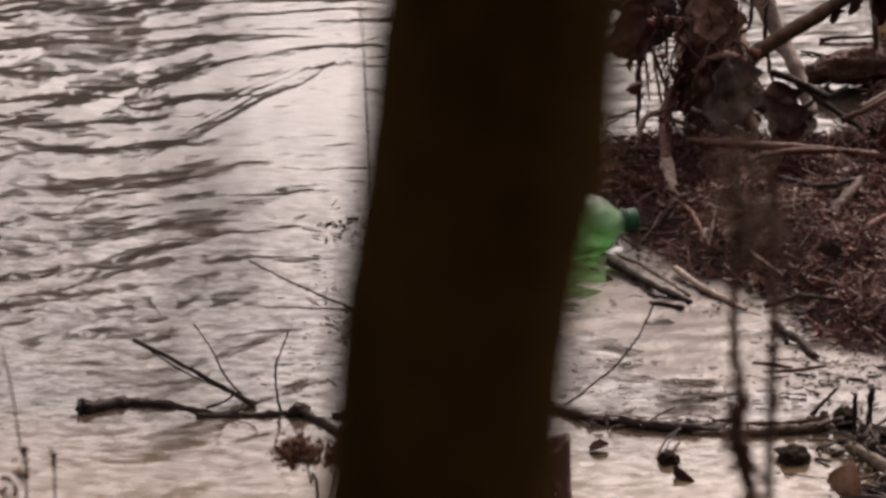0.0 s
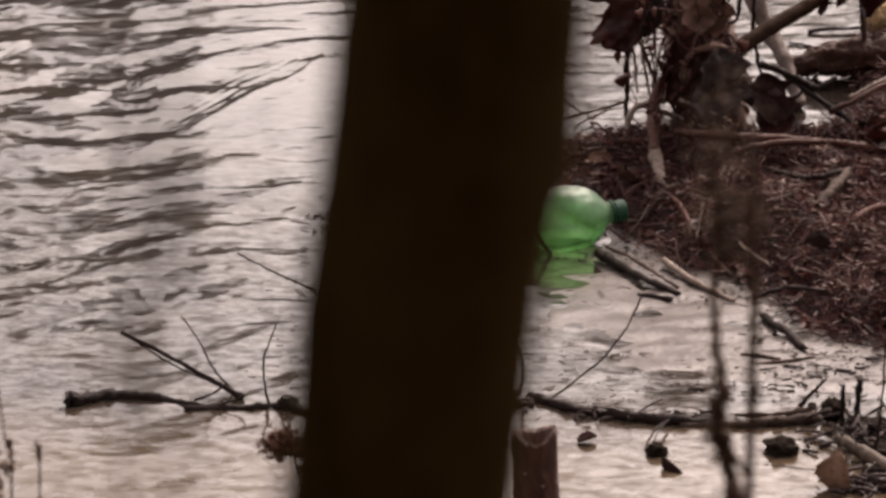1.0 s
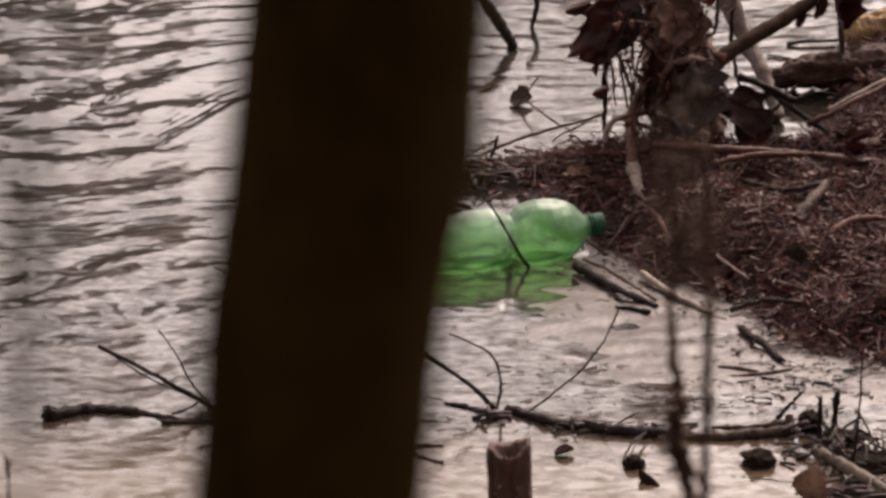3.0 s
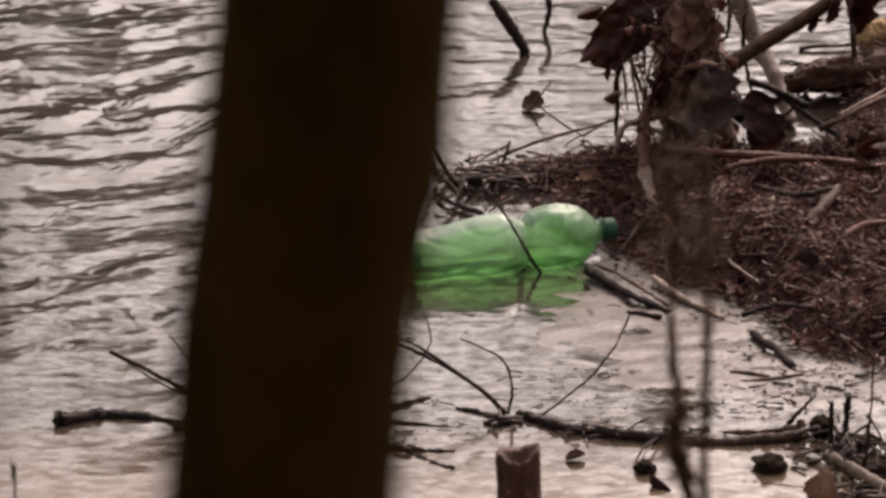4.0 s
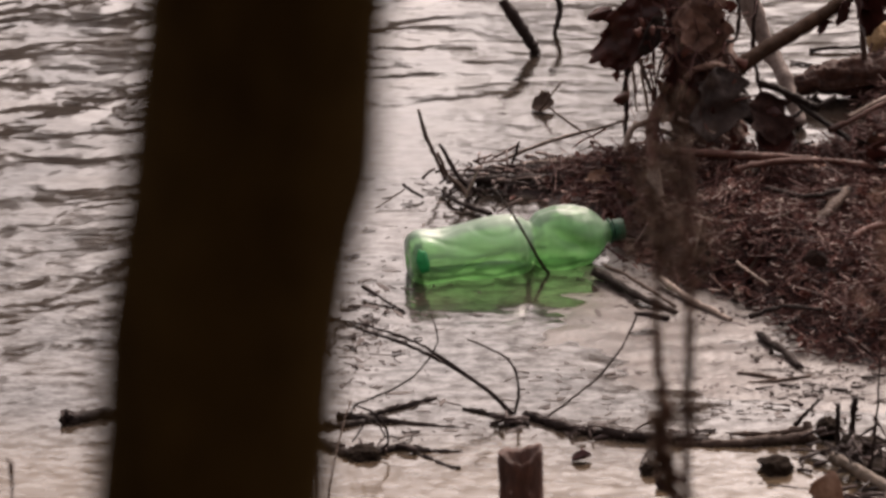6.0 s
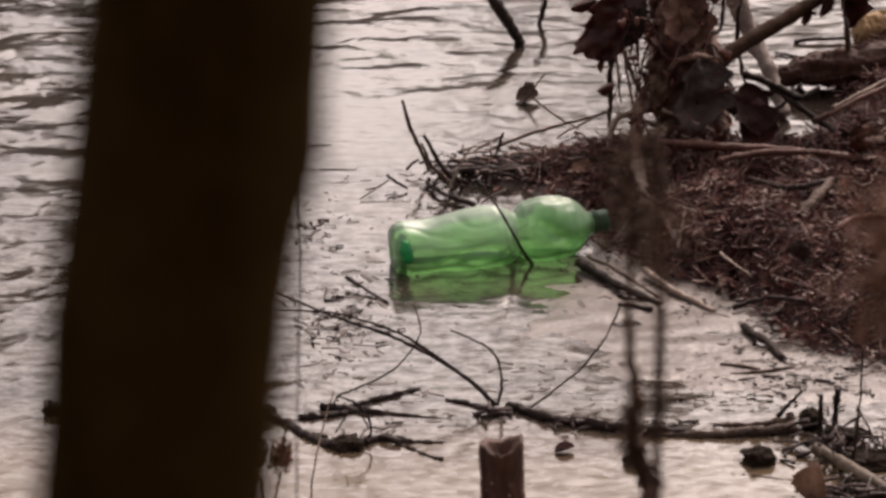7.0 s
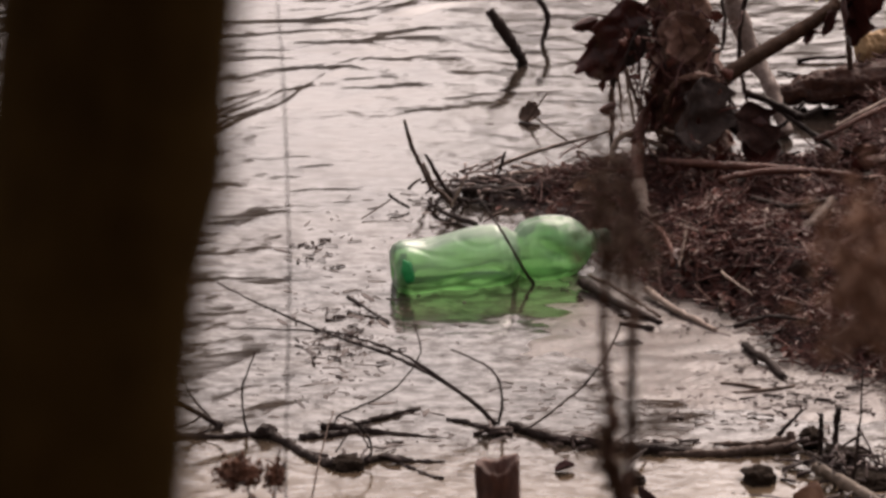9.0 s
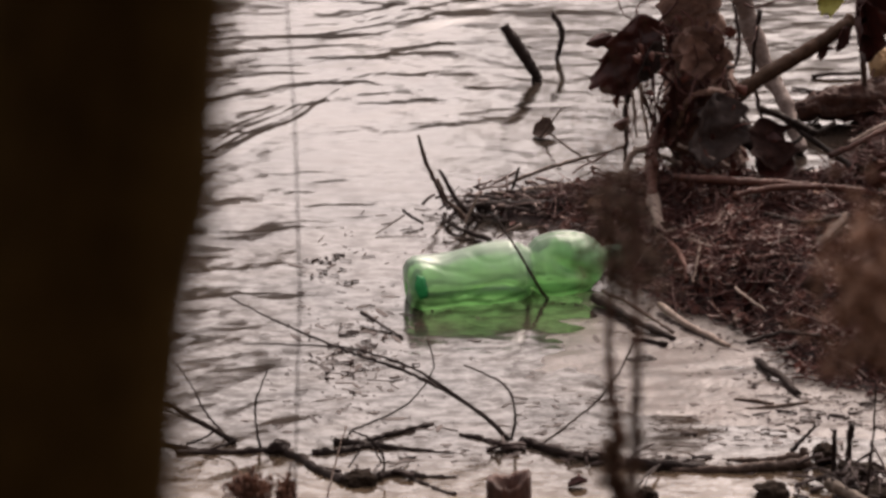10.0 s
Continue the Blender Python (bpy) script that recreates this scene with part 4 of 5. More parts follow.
        bm.faces.new(rings[0][::-1])
        bm.faces.new(rings[-1])
        part(name, bm, GREEN_CAP, root, "dark green screw cap" if ribs else "", False)


DENT = 2.0
bottle()

# ---- the spit of debris behind the bottle ----
for label, pts, r0, r1, mat in (
    ("dark stick lying on the debris spit", [(-0.070, 0.281, 0.014), (-0.014, 0.281, 0.018), (0.039, 0.278, 0.020), (0.112, 0.249, 0.024)], 0.007, 0.006, WET_BARK),
    ("dark stick lying on the debris spit", [(-0.058, 0.340, 0.012), (0.004, 0.345, 0.014), (0.074, 0.356, 0.016)], 0.005, 0.004, WET_BARK),
    ("long pale twig propped on the debris", [(-0.032, 0.398, 0.006), (0.039, 0.448, 0.020), (0.102, 0.474, 0.030), (0.164, 0.471, 0.050)], 0.003, 0.002, GREY_WOOD),
    ("pale twig lying on the debris spit", [(-0.009, 0.350, 0.016), (0.039, 0.358, 0.020), (0.083, 0.372, 0.020)], 0.004, 0.003, PALE_WOOD),
    ("upright pale-tipped twig on the debris spit", [(-0.117, 0.306, 0.006), (-0.131, 0.306, 0.040), (-0.148, 0.306, 0.080), (-0.160, 0.306, 0.122)], 0.0036, 0.0026, GREY_WOOD),
    ("dark bent twig on the debris spit", [(-0.069, 0.237, 0.012), (-0.091, 0.237, 0.030), (-0.107, 0.237, 0.055), (-0.124, 0.237, 0.089)], 0.004, 0.0025, WET_BARK),
    ("thick dark twig on the debris spit", [(-0.083, 0.222, 0.010), (-0.098, 0.222, 0.030), (-0.114, 0.222, 0.046), (-0.127, 0.222, 0.081)], 0.0045, 0.002, GREY_WOOD),
    ("short pale twig on the debris spit", [(-0.086, 0.211, 0.012), (-0.077, 0.211, 0.032), (-0.063, 0.211, 0.062)], 0.0026, 0.0014, PALE_WOOD),
    ("short dark twig on the debris spit", [(-0.017, 0.355, 0.010), (-0.010, 0.355, 0.032), (-0.004, 0.355, 0.054)], 0.003, 0.002, WET_BARK),
    ("dark twig lying at the tip of the debris spit", [(-0.045, 0.152, 0.006), (-0.078, 0.181, 0.008), (-0.105, 0.214, 0.008), (-0.121, 0.259, 0.006)], 0.004, 0.003, WET_BARK),
    ("thin twig floating off the debris spit", [(-0.221, 0.182, 0.003), (-0.200, 0.207, 0.010), (-0.179, 0.229, 0.018)], 0.001, 0.0012, GREY_WOOD),
    ("short dark twig off the debris spit", [(-0.182, 0.250, 0.018), (-0.166, 0.236, 0.012), (-0.150, 0.232, 0.004)], 0.0025, 0.002, WET_BARK),
    ("dark stick leaning out of the water", [(0.022, 0.962, -0.004), (0.019, 0.962, 0.012), (0.006, 0.962, 0.034), (-0.012, 0.962, 0.062), (-0.034, 0.962, 0.096)], 0.0082, 0.0098, WET_BARK),
    ("thin dark bent twig standing in the water", [(0.053, 1.084, -0.004), (0.060, 1.084, 0.020), (0.064, 1.084, 0.046), (0.056, 1.084, 0.066), (0.046, 1.084, 0.080)], 0.0040, 0.0056, WET_BARK),
    ("thin straight twig over the water", [(0.116, 0.517, 0.004), (0.078, 0.517, 0.028), (0.041, 0.517, 0.057)], 0.0016, 0.0016, GREY_WOOD),
    ("short grey twig at the debris spit", [(0.029, 0.651, 0.004), (0.045, 0.651, 0.028), (0.063, 0.651, 0.054)], 0.002, 0.0014, GREY_WOOD),
):
    stick("stick", label, pts, r0, r1, mat, "stick", 3, 0.0009, 6, 9, 0.25)
leaf("fallen_leaf", "small grey leaf caught on a twig", [(0.016, 0.674, 0.004)][0], Vector((0.036, 0.0, 0.004)), Vector((0.003, 0.018, 0.012)), GREY_WOOD, 0.3, 0.3)

# ---- the root tangle with hanging leaves ----
def root_stump():
    root = tagged(new("root_stump"), "dark rotten root stump draped with dead leaves", "stump")
    bm = bmesh.new()
    tube(bm, [(0.295, 0.393, 0.030), (0.290, 0.393, 0.088), (0.280, 0.393, 0.162), (0.270, 0.393, 0.235), (0.260, 0.393, 0.308), (0.250, 0.393, 0.417)], 0.052, 0.044, 18, 8, 0.22, 0.004, 11)
    part("stump", bm, STUMP, root)
    rnd = random.Random(77)
    foot, top = [(0.267, 0.240, 0.082)][0], [(0.244, 0.300, 0.319)][0]
    bm = bmesh.new()
    for _ in range(120):
        k = rnd.random()
        q = Vector(foot).lerp(Vector(top), k) + Vector((rnd.gauss(-0.01, 0.05), rnd.gauss(0.0, 0.035), 0))
        pts, way = [q], Vector((rnd.gauss(0, 0.7), rnd.gauss(-0.1, 0.4), rnd.gauss(-0.7, 0.6))).normalized()
        for _ in range(3):
            way = (way + Vector([rnd.gauss(0, 0.35) for _ in range(3)])).normalized()
            pts.append(pts[-1] + way * rnd.uniform(0.012, 0.032))
        if min(p.z for p in pts) > 0.03:
            tube(bm, pts, rnd.uniform(0.001, 0.003), rnd.uniform(0.0005, 0.0015), 5, 3, 0.2, 0.0008, rnd.random())
    tagged(part("root_tangle", bm, LITTER, root, "tangle of thin red-brown rootlets"), kind="stuff")
    bm = bmesh.new()
    for _ in range(120):
        q = Vector(foot).lerp(Vector(top), rnd.random()) + Vector((rnd.gauss(0.0, 0.045), rnd.gauss(-0.02, 0.035), 0))
        a = Vector((rnd.gauss(0, 0.5), rnd.gauss(-0.2, 0.4), rnd.gauss(-0.8, 0.4))).normalized()
        b = a.cross(Vector([rnd.gauss(0, 1) for _ in range(3)])).normalized()
        n = rnd.uniform(0.008, 0.022)
        if q.z - n > 0.03:
            leaf_shape(bm, q, a * n, b * n * rnd.uniform(0.2, 0.45), rnd.uniform(-0.4, 0.7), 5, 3, 0.7, 0.0005, rnd.random())
    tagged(part("leaf_debris", bm, LEAFY, root, "rotting brown leaf scraps"), kind="stuff")
    for pts, r0, r1, mat in (
        ([(0.224, 0.280, 0.162), (0.202, 0.260, 0.118), (0.199, 0.200, 0.098), (0.199, 0.165, 0.083), (0.200, 0.140, 0.073)], 0.010, 0.009, RED_BARK),
        ([(0.199, 0.155, 0.079), (0.202, 0.135, 0.071), (0.207, 0.090, 0.059), (0.213, 0.060, 0.043)], 0.0095, 0.0085, PALE_WOOD),
        ([(0.230, 0.300, 0.114), (0.177, 0.270, 0.109), (0.159, 0.250, 0.081), (0.157, 0.220, 0.045)], 0.006, 0.004, PALE_WOOD),
        ([(0.165, 0.350, 0.185), (0.161, 0.350, 0.148), (0.163, 0.360, 0.108), (0.160, 0.340, 0.068)], 0.0055, 0.003, WET_BARK),
        ([(0.180, 0.370, 0.187), (0.196, 0.370, 0.146), (0.214, 0.370, 0.104), (0.241, 0.360, 0.071)], 0.0035, 0.003, GREY_WOOD),
        ([(0.336, 0.350, 0.130), (0.362, 0.340, 0.092), (0.406, 0.340, 0.083), (0.422, 0.300, 0.064)], 0.014, 0.008, WET_BARK),
        ([(0.318, 0.360, 0.172), (0.346, 0.380, 0.129), (0.373, 0.380, 0.092), (0.423, 0.400, 0.081), (0.463, 0.420, 0.116)], 0.005, 0.003, WET_BARK),
        ([(0.251, 0.160, 0.105), (0.289, 0.160, 0.103), (0.349, 0.160, 0.100)], 0.0055, 0.0045, PINK_ROOT),
        ([(0.238, 0.200, 0.145), (0.281, 0.190, 0.130), (0.328, 0.180, 0.112)], 0.0028, 0.0022, PALE_WOOD),
        ([(0.281, 0.340, 0.234), (0.326, 0.360, 0.218), (0.335, 0.380, 0.258), (0.326, 0.400, 0.306)], 0.0035, 0.003, WET_BARK),
        ([(0.371, 0.500, 0.267), (0.363, 0.500, 0.183), (0.371, 0.500, 0.118), (0.384, 0.500, 0.071)], 0.004, 0.003, WET_BARK),
        ([(0.173, 0.300, 0.105), (0.229, 0.280, 0.093), (0.281, 0.260, 0.079), (0.324, 0.240, 0.071)], 0.004, 0.003, PALE_WOOD),
    ):
        bm = bmesh.new()
        COUNT[0] += 1
        tube(bm, pts, r0, r1, 9, 6, 0.25, 0.001, COUNT[0])
        part("root", bm, mat, root)


root_stump()
stick("branch", "thick brown branch rising out of the root tangle", [(0.294, 0.300, 0.151), (0.325, 0.330, 0.175), (0.361, 0.360, 0.195), (0.407, 0.400, 0.210), (0.452, 0.440, 0.225), (0.497, 0.480, 0.243), (0.515, 0.500, 0.252)], 0.0135, 0.0105, BROWN_BARK, "branch", 0, 0.0005, 8, 14, 0.07)
stick("branch", "pale grey bare branch behind the root tangle", [(0.350, 0.720, 0.228), (0.367, 0.720, 0.171), (0.392, 0.700, 0.110), (0.416, 0.660, 0.075), (0.433, 0.620, 0.041), (0.447, 0.580, 0.006)], 0.018, 0.011, DULL_WOOD, "branch", 2, 0.001, 8, 12)
for label, at, tip, across, mat, curl in (
    ("grey-blue leaf hanging in the root tangle", [(0.201, 0.270, 0.287)][0], [(0.182, 0.260, 0.225)][0], (0.02, 0.01, 0.004), GREY_LEAF, 0.3),
    ("dark red leaf in the root tangle", [(0.236, 0.260, 0.232)][0], [(0.228, 0.240, 0.130)][0], (0.03, 0.01, 0.01), DEAD_LEAF, 0.3),
    ("reddish leaf folded over a root", [(0.261, 0.250, 0.208)][0], [(0.215, 0.240, 0.139)][0], (0.016, 0.01, 0.022), RUST, 0.5),
    ("brown leaf hanging from the stump", [(0.256, 0.270, 0.310)][0], [(0.279, 0.260, 0.227)][0], (0.04, 0.01, 0.004), HUSK, 0.3),
    ("red-brown leaf lying on the litter", [(0.358, 0.260, 0.100)][0], [(0.419, 0.250, 0.095)][0], (0.0, 0.02, 0.03), DEAD_LEAF, 0.3),
    ("small dark leaf on a hanging root", [(0.167, 0.330, 0.141)][0], [(0.141, 0.330, 0.131)][0], (0.0, 0.006, 0.008), DEAD_LEAF, 0.3),
    ("small dark leaf at the edge of the root tangle", [(0.137, 0.300, 0.287)][0], [(0.098, 0.300, 0.273)][0], (0.0, 0.006, 0.010), DEAD_LEAF, 0.3),
):
    leaf("hanging_leaf", label, at, Vector(tip) - Vector(at), across, mat, curl, 0.25)

for label, at, tip, across, mat, curl in (
    ("large dark red-brown lobed leaf hanging from the root tangle", [(0.178, 0.300, 0.321)][0], [(0.151, 0.270, 0.197)][0], (0.066, 0.02, 0.014), DEAD_LEAF, 0.15),
    ("grey-blue crumpled leaf draped at the foot of the stump", [(0.296, 0.240, 0.214)][0], [(0.283, 0.180, 0.112)][0], (0.050, 0.022, 0.0), GREY_LEAF, 0.35),
    ("dark withered leaf lying at the foot of the stump", [(0.365, 0.280, 0.159)][0], [(0.390, 0.230, 0.091)][0], (0.040, 0.012, 0.0), DARK_LEAF, 0.25),
    ("brown withered leaf hanging on the stump", [(0.250, 0.250, 0.305)][0], [(0.268, 0.240, 0.237)][0], (0.030, 0.010, 0.0), HUSK, 0.3),
):
    lobed_leaf("hanging_leaf", label, at, Vector(tip) - Vector(at), across, mat, curl)

for label, at, tip, across, mat, curl in (
    ("dark withered leaf hanging from the branch end", [(0.517, 0.470, 0.294)][0], [(0.533, 0.460, 0.195)][0], (0.022, 0.012, 0.006), DEAD_LEAF, 0.5),
    ("dark curled leaf hanging from the branch end", [(0.542, 0.480, 0.309)][0], [(0.552, 0.470, 0.229)][0], (0.030, 0.008, 0.004), DEAD_LEAF, 0.4),
    ("small dark leaf hanging under the branch", [(0.500, 0.470, 0.249)][0], [(0.492, 0.460, 0.212)][0], (0.012, 0.006, 0.004), DEAD_LEAF, 0.4),
    ("small ragged leaf hanging under the branch", [(0.468, 0.460, 0.230)][0], [(0.464, 0.450, 0.200)][0], (0.010, 0.006, 0.004), DEAD_LEAF, 0.4),
    ("yellow-green leaf behind the branch end", [(0.471, 0.620, 0.237)][0], [(0.510, 0.600, 0.252)][0], (0.0, 0.012, 0.020), YELLOW_LEAF, 0.3),
):
    leaf("hanging_leaf", label, at, Vector(tip) - Vector(at), across, mat, curl, 0.4)
stick("stick", "pale peg standing under the branch end", [(0.537, 0.470, 0.155), (0.534, 0.470, 0.183), (0.530, 0.470, 0.215)], 0.005, 0.004, GREY_WOOD)
for label, pts, r0, r1, mat in (
    ("dark twig lying on the water behind the roots", [(0.484, 0.983, 0.004), (0.518, 0.989, 0.006), (0.575, 0.996, 0.006)], 0.004, 0.003, WET_BARK),
    ("dark twig floating behind the roots", [(0.448, 0.924, 0.003), (0.485, 0.906, 0.003)], 0.002, 0.002, WET_BARK),
    ("thin pale root hanging under the leaves", [(0.182, 0.310, 0.204), (0.185, 0.310, 0.175), (0.191, 0.310, 0.143), (0.196, 0.310, 0.115)], 0.003, 0.002, PALE_WOOD),
    ("thin pale root hanging under the leaves", [(0.169, 0.320, 0.192), (0.173, 0.320, 0.162), (0.177, 0.320, 0.116)], 0.0025, 0.0018, PALE_WOOD),
    ("dark root arching out of the stump", [(0.327, 0.340, 0.175), (0.297, 0.260, 0.211), (0.261, 0.230, 0.212), (0.246, 0.230, 0.192), (0.241, 0.240, 0.157)], 0.006, 0.004, STUMP),
    ("dark crossed root over the water", [(0.369, 0.400, 0.137), (0.409, 0.400, 0.123), (0.444, 0.380, 0.111), (0.460, 0.360, 0.113), (0.487, 0.380, 0.121)], 0.006, 0.004, WET_BARK),
):
    stick("root", label, pts, r0, r1, mat, "root", 2, 0.0009, 6, 8, 0.25)

# ---- the rotten log and debris behind ----
def rotten_log(name, label, pts, r0, r1, mat):
    bm = bmesh.new()
    tube(bm, pts, r0, r1, 40, 26, 0.02, 0.0, 21)
    for v in bm.verts:
        grain = Vector((v.co.x * 7, v.co.y * 60, v.co.z * 75))
        v.co += Vector((0.3, -0.5, 1)) * (0.010 * noise.fractal(v.co * 30, 0.8, 2, 4) + 0.006 * noise.fractal(grain, 0.7, 2, 3))
    tagged(part(name, bm, mat), label, "log")


rotten_log("rotten_log", "rust-brown rotten log lying behind the bank", [(0.446, 0.735, 0.020), (0.483, 0.740, 0.030), (0.539, 0.752, 0.036), (0.613, 0.758, 0.040), (0.726, 0.776, 0.040)], 0.018, 0.040, RUST)
rotten_log("weathered_log", "ochre weathered log end beyond the rotten log", [(0.586, 0.960, 0.030), (0.621, 0.979, 0.034), (0.688, 0.998, 0.036), (0.796, 1.030, 0.036)], 0.024, 0.034, OCHRE)
LIT = "sticks lying in the litter"
for label, pts, r0, r1, mat in (
    ("long red-brown stick lying on the litter", [(0.229, 0.140, 0.113), (0.294, 0.150, 0.105), (0.362, 0.160, 0.097), (0.431, 0.170, 0.092), (0.559, 0.180, 0.071), (0.658, 0.200, 0.044)], 0.006, 0.005, RED_BARK),
    ("red-brown stick lying on the litter", [(0.318, 0.120, 0.090), (0.362, 0.140, 0.094), (0.430, 0.150, 0.096), (0.490, 0.150, 0.094)], 0.005, 0.004, RED_BARK),
    ("pale stick lying in the litter", [(0.437, -0.042, 0.065), (0.460, -0.003, 0.075), (0.486, 0.059, 0.080)], 0.009, 0.007, GREY_WOOD),
    ("thin pale stick lying in the litter", [(0.315, -0.170, 0.050), (0.333, -0.216, 0.050), (0.354, -0.249, 0.045)], 0.0022, 0.0014, PALE_WOOD),
    ("thin pale twig lying in the litter", [(0.267, -0.024, 0.060), (0.259, -0.095, 0.055), (0.252, -0.154, 0.050)], 0.0022, 0.0014, GREY_WOOD),
    ("thin pale twig lying in the litter", [(0.286, 0.060, 0.070), (0.318, 0.115, 0.075), (0.350, 0.168, 0.080)], 0.0028, 0.002, PALE_WOOD),
    ("curved red-brown twig in the litter", [(0.219, 0.041, 0.050), (0.233, -0.023, 0.055), (0.244, -0.082, 0.050), (0.245, -0.115, 0.040)], 0.004, 0.003, RED_BARK),
    ("red-brown stick lying in the litter", [(0.473, 0.300, 0.092), (0.518, 0.320, 0.108), (0.571, 0.360, 0.122), (0.619, 0.400, 0.132)], 0.005, 0.004, RED_BARK),
    ("pale stick lying in the litter", [(0.508, 0.360, 0.095), (0.539, 0.380, 0.106), (0.603, 0.420, 0.126)], 0.004, 0.003, PALE_WOOD),
    ("dark stick lying in the litter", [(0.367, 0.071, 0.080), (0.423, 0.019, 0.085), (0.493, 0.057, 0.085)], 0.004, 0.003, WET_BARK),
    ("red-brown stick lying in the litter", [(0.480, -0.137, 0.075), (0.515, -0.102, 0.080), (0.566, -0.090, 0.080)], 0.006, 0.005, RED_BARK),
    ("dark stick lying in the litter", [(0.324, -0.342, 0.030), (0.372, -0.336, 0.045), (0.425, -0.373, 0.055)], 0.004, 0.003, WET_BARK),
    ("dark root crossing the litter", [(0.410, 0.420, 0.116), (0.451, 0.360, 0.099), (0.500, 0.300, 0.083), (0.537, 0.200, 0.062)], 0.005, 0.004, WET_BARK),
):
    tagged(stick("stick", label, pts, r0, r1, mat, "stick", 2, 0.0012, 6, 9, 0.25), group=LIT)


def loose_sticks():
    """Single sticks and dead leaves lying on top of the litter."""
    rnd = random.Random(61)
    kinds = (("red_brown", RED_BARK, "weathered red-brown stick lying on the litter"), ("pale", PALE_WOOD, "pale stripped stick lying on the litter"),
             ("dark", WET_BARK, "dark wet stick lying on the litter"), ("grey", GREY_WOOD, "grey-brown stick lying on the litter"))
    made = 0
    while made < 84:
        x, y = rnd.uniform(-0.02, 0.66), rnd.uniform(-0.5, 0.6)
        if inside(x, y) < 0.02 or (x > 0.15 and x < 0.36 and y > 0.24):
            continue
        made += 1
        n, a = 0.025 + 0.085 * rnd.random() ** 1.6, rnd.gauss(0.25, 0.9)
        d, bend = Vector((math.cos(a), math.sin(a), 0)) * n * 0.5, Vector((-math.sin(a), math.cos(a), 0)) * n * rnd.uniform(-0.12, 0.12)
        pts = []
        for k in (-1, -0.35, 0.35, 1):
            q = Vector((x, y, 0)) + d * k + bend * (1 - k * k)
            q.z = max(0.004, bank_height(q.x, q.y)) + rnd.uniform(0.006, 0.014)
            pts.append(q)
        r = 0.0012 + 0.0036 * rnd.random() ** 2
        kind = kinds[rnd.choices((0, 1, 2, 3), (5, 3, 2, 3))[0]]
        tagged(stick("stick", kind[2], pts, r, r * rnd.uniform(0.45, 0.9), kind[1], "stick", rnd.randrange(0, 3), 0.0008, 5, 7, 0.25), group=LIT)
    made = 0
    while made < 62:
        x, y = (rnd.uniform(0.08, 0.66), rnd.uniform(-0.48, 0.6)) if made < 40 else (rnd.uniform(0.38, 0.66), rnd.uniform(0.15, 0.55))
        if inside(x, y) < 0.03:
            continue
        made += 1
        n, a = rnd.uniform(0.018, 0.045), rnd.uniform(0, 2 * math.pi)
        along = Vector((math.cos(a), math.sin(a), rnd.uniform(-0.2, 0.5))) * n
        across = Vector((-math.sin(a), math.cos(a), rnd.uniform(-0.5, 0.5))) * n * rnd.uniform(0.25, 0.45)
        tone = rnd.choices(((DEAD_LEAF, "dark red-brown dead leaf curled on the litter"), (RUST, "rust-brown dead leaf curled on the litter"),
                            (TAN_LEAF, "tan dead leaf curled on the litter"), (GREY_LEAF, "grey rotten leaf lying on the litter")), (5, 4, 1, 3))[0]
        tagged(leaf("fallen_leaf", tone[1], Vector((x, y, max(0.004, bank_height(x, y)) + 0.008)), along, across, tone[0], rnd.uniform(0.2, 0.6), 0.4), group="dead leaves on the bank")


loose_sticks()
sparse = lambda x: max(0.06, min(1.0, (x - 0.01) / 0.2))


def scatter(name, label, category, count, make, mat, seed, where, shore=0.008):
    """Loose small pieces without number, lying on the bank."""
    rnd = random.Random(seed)
    verts, faces = [], []
    made = 0
    while made < count:
        x, y = where(rnd)
        d = inside(x, y)
        if d < -shore or rnd.random() > (0.25 + d * 14 if shore < 0.05 else 0.6) * sparse(x):
            continue
        made += 1
        v, f = make(rnd, x, y, max(0.001, bank_height(x, y)))
        faces += [[i + len(verts) for i in q] for q in f]
        verts += v
    me = bpy.data.meshes.new(name)
    me.from_pydata(verts, [], faces)
    me.materials.append(mat)
    return tagged(new(name, me), label, category, kind="stuff")


def litter_twig(rnd, x, y, z):
    size, r = rnd.uniform(0.010, 0.06) * rnd.uniform(0.4, 1.4), 0.0004 + 0.0016 * rnd.random() ** 2
    a, tilt = rnd.uniform(0, 2 * math.pi), rnd.gauss(0.05, 0.28)
    way = Vector((math.cos(a) * math.cos(tilt), math.sin(a) * math.cos(tilt), math.sin(tilt)))
    side = way.cross(Vector((0, 0, 1))).normalized()
    up = side.cross(way)
    mid = Vector((x, y, z + r + abs(way.z) * size * 0.4 + rnd.uniform(-0.002, 0.010)))
    bend = side * rnd.uniform(-0.08, 0.08) * size + up * rnd.uniform(-0.02, 0.06) * size
    v, f = [], []
    for i, (k, w) in enumerate(((-0.5, 1.0), (0, 0.9), (0.5, 0.6))):
        c = mid + way * k * size + bend * (1 - abs(k) * 2)
        v += [tuple(c + (side * math.cos(q) + up * math.sin(q)) * r * w) for q in (0.3, 1.9, 3.4, 5.0)]
    for i in range(2):
        f += [(i * 4 + k, i * 4 + (k + 1) % 4, i * 4 + 4 + (k + 1) % 4, i * 4 + 4 + k) for k in range(4)]
    return v, f + [(3, 2, 1, 0), (8, 9, 10, 11)]


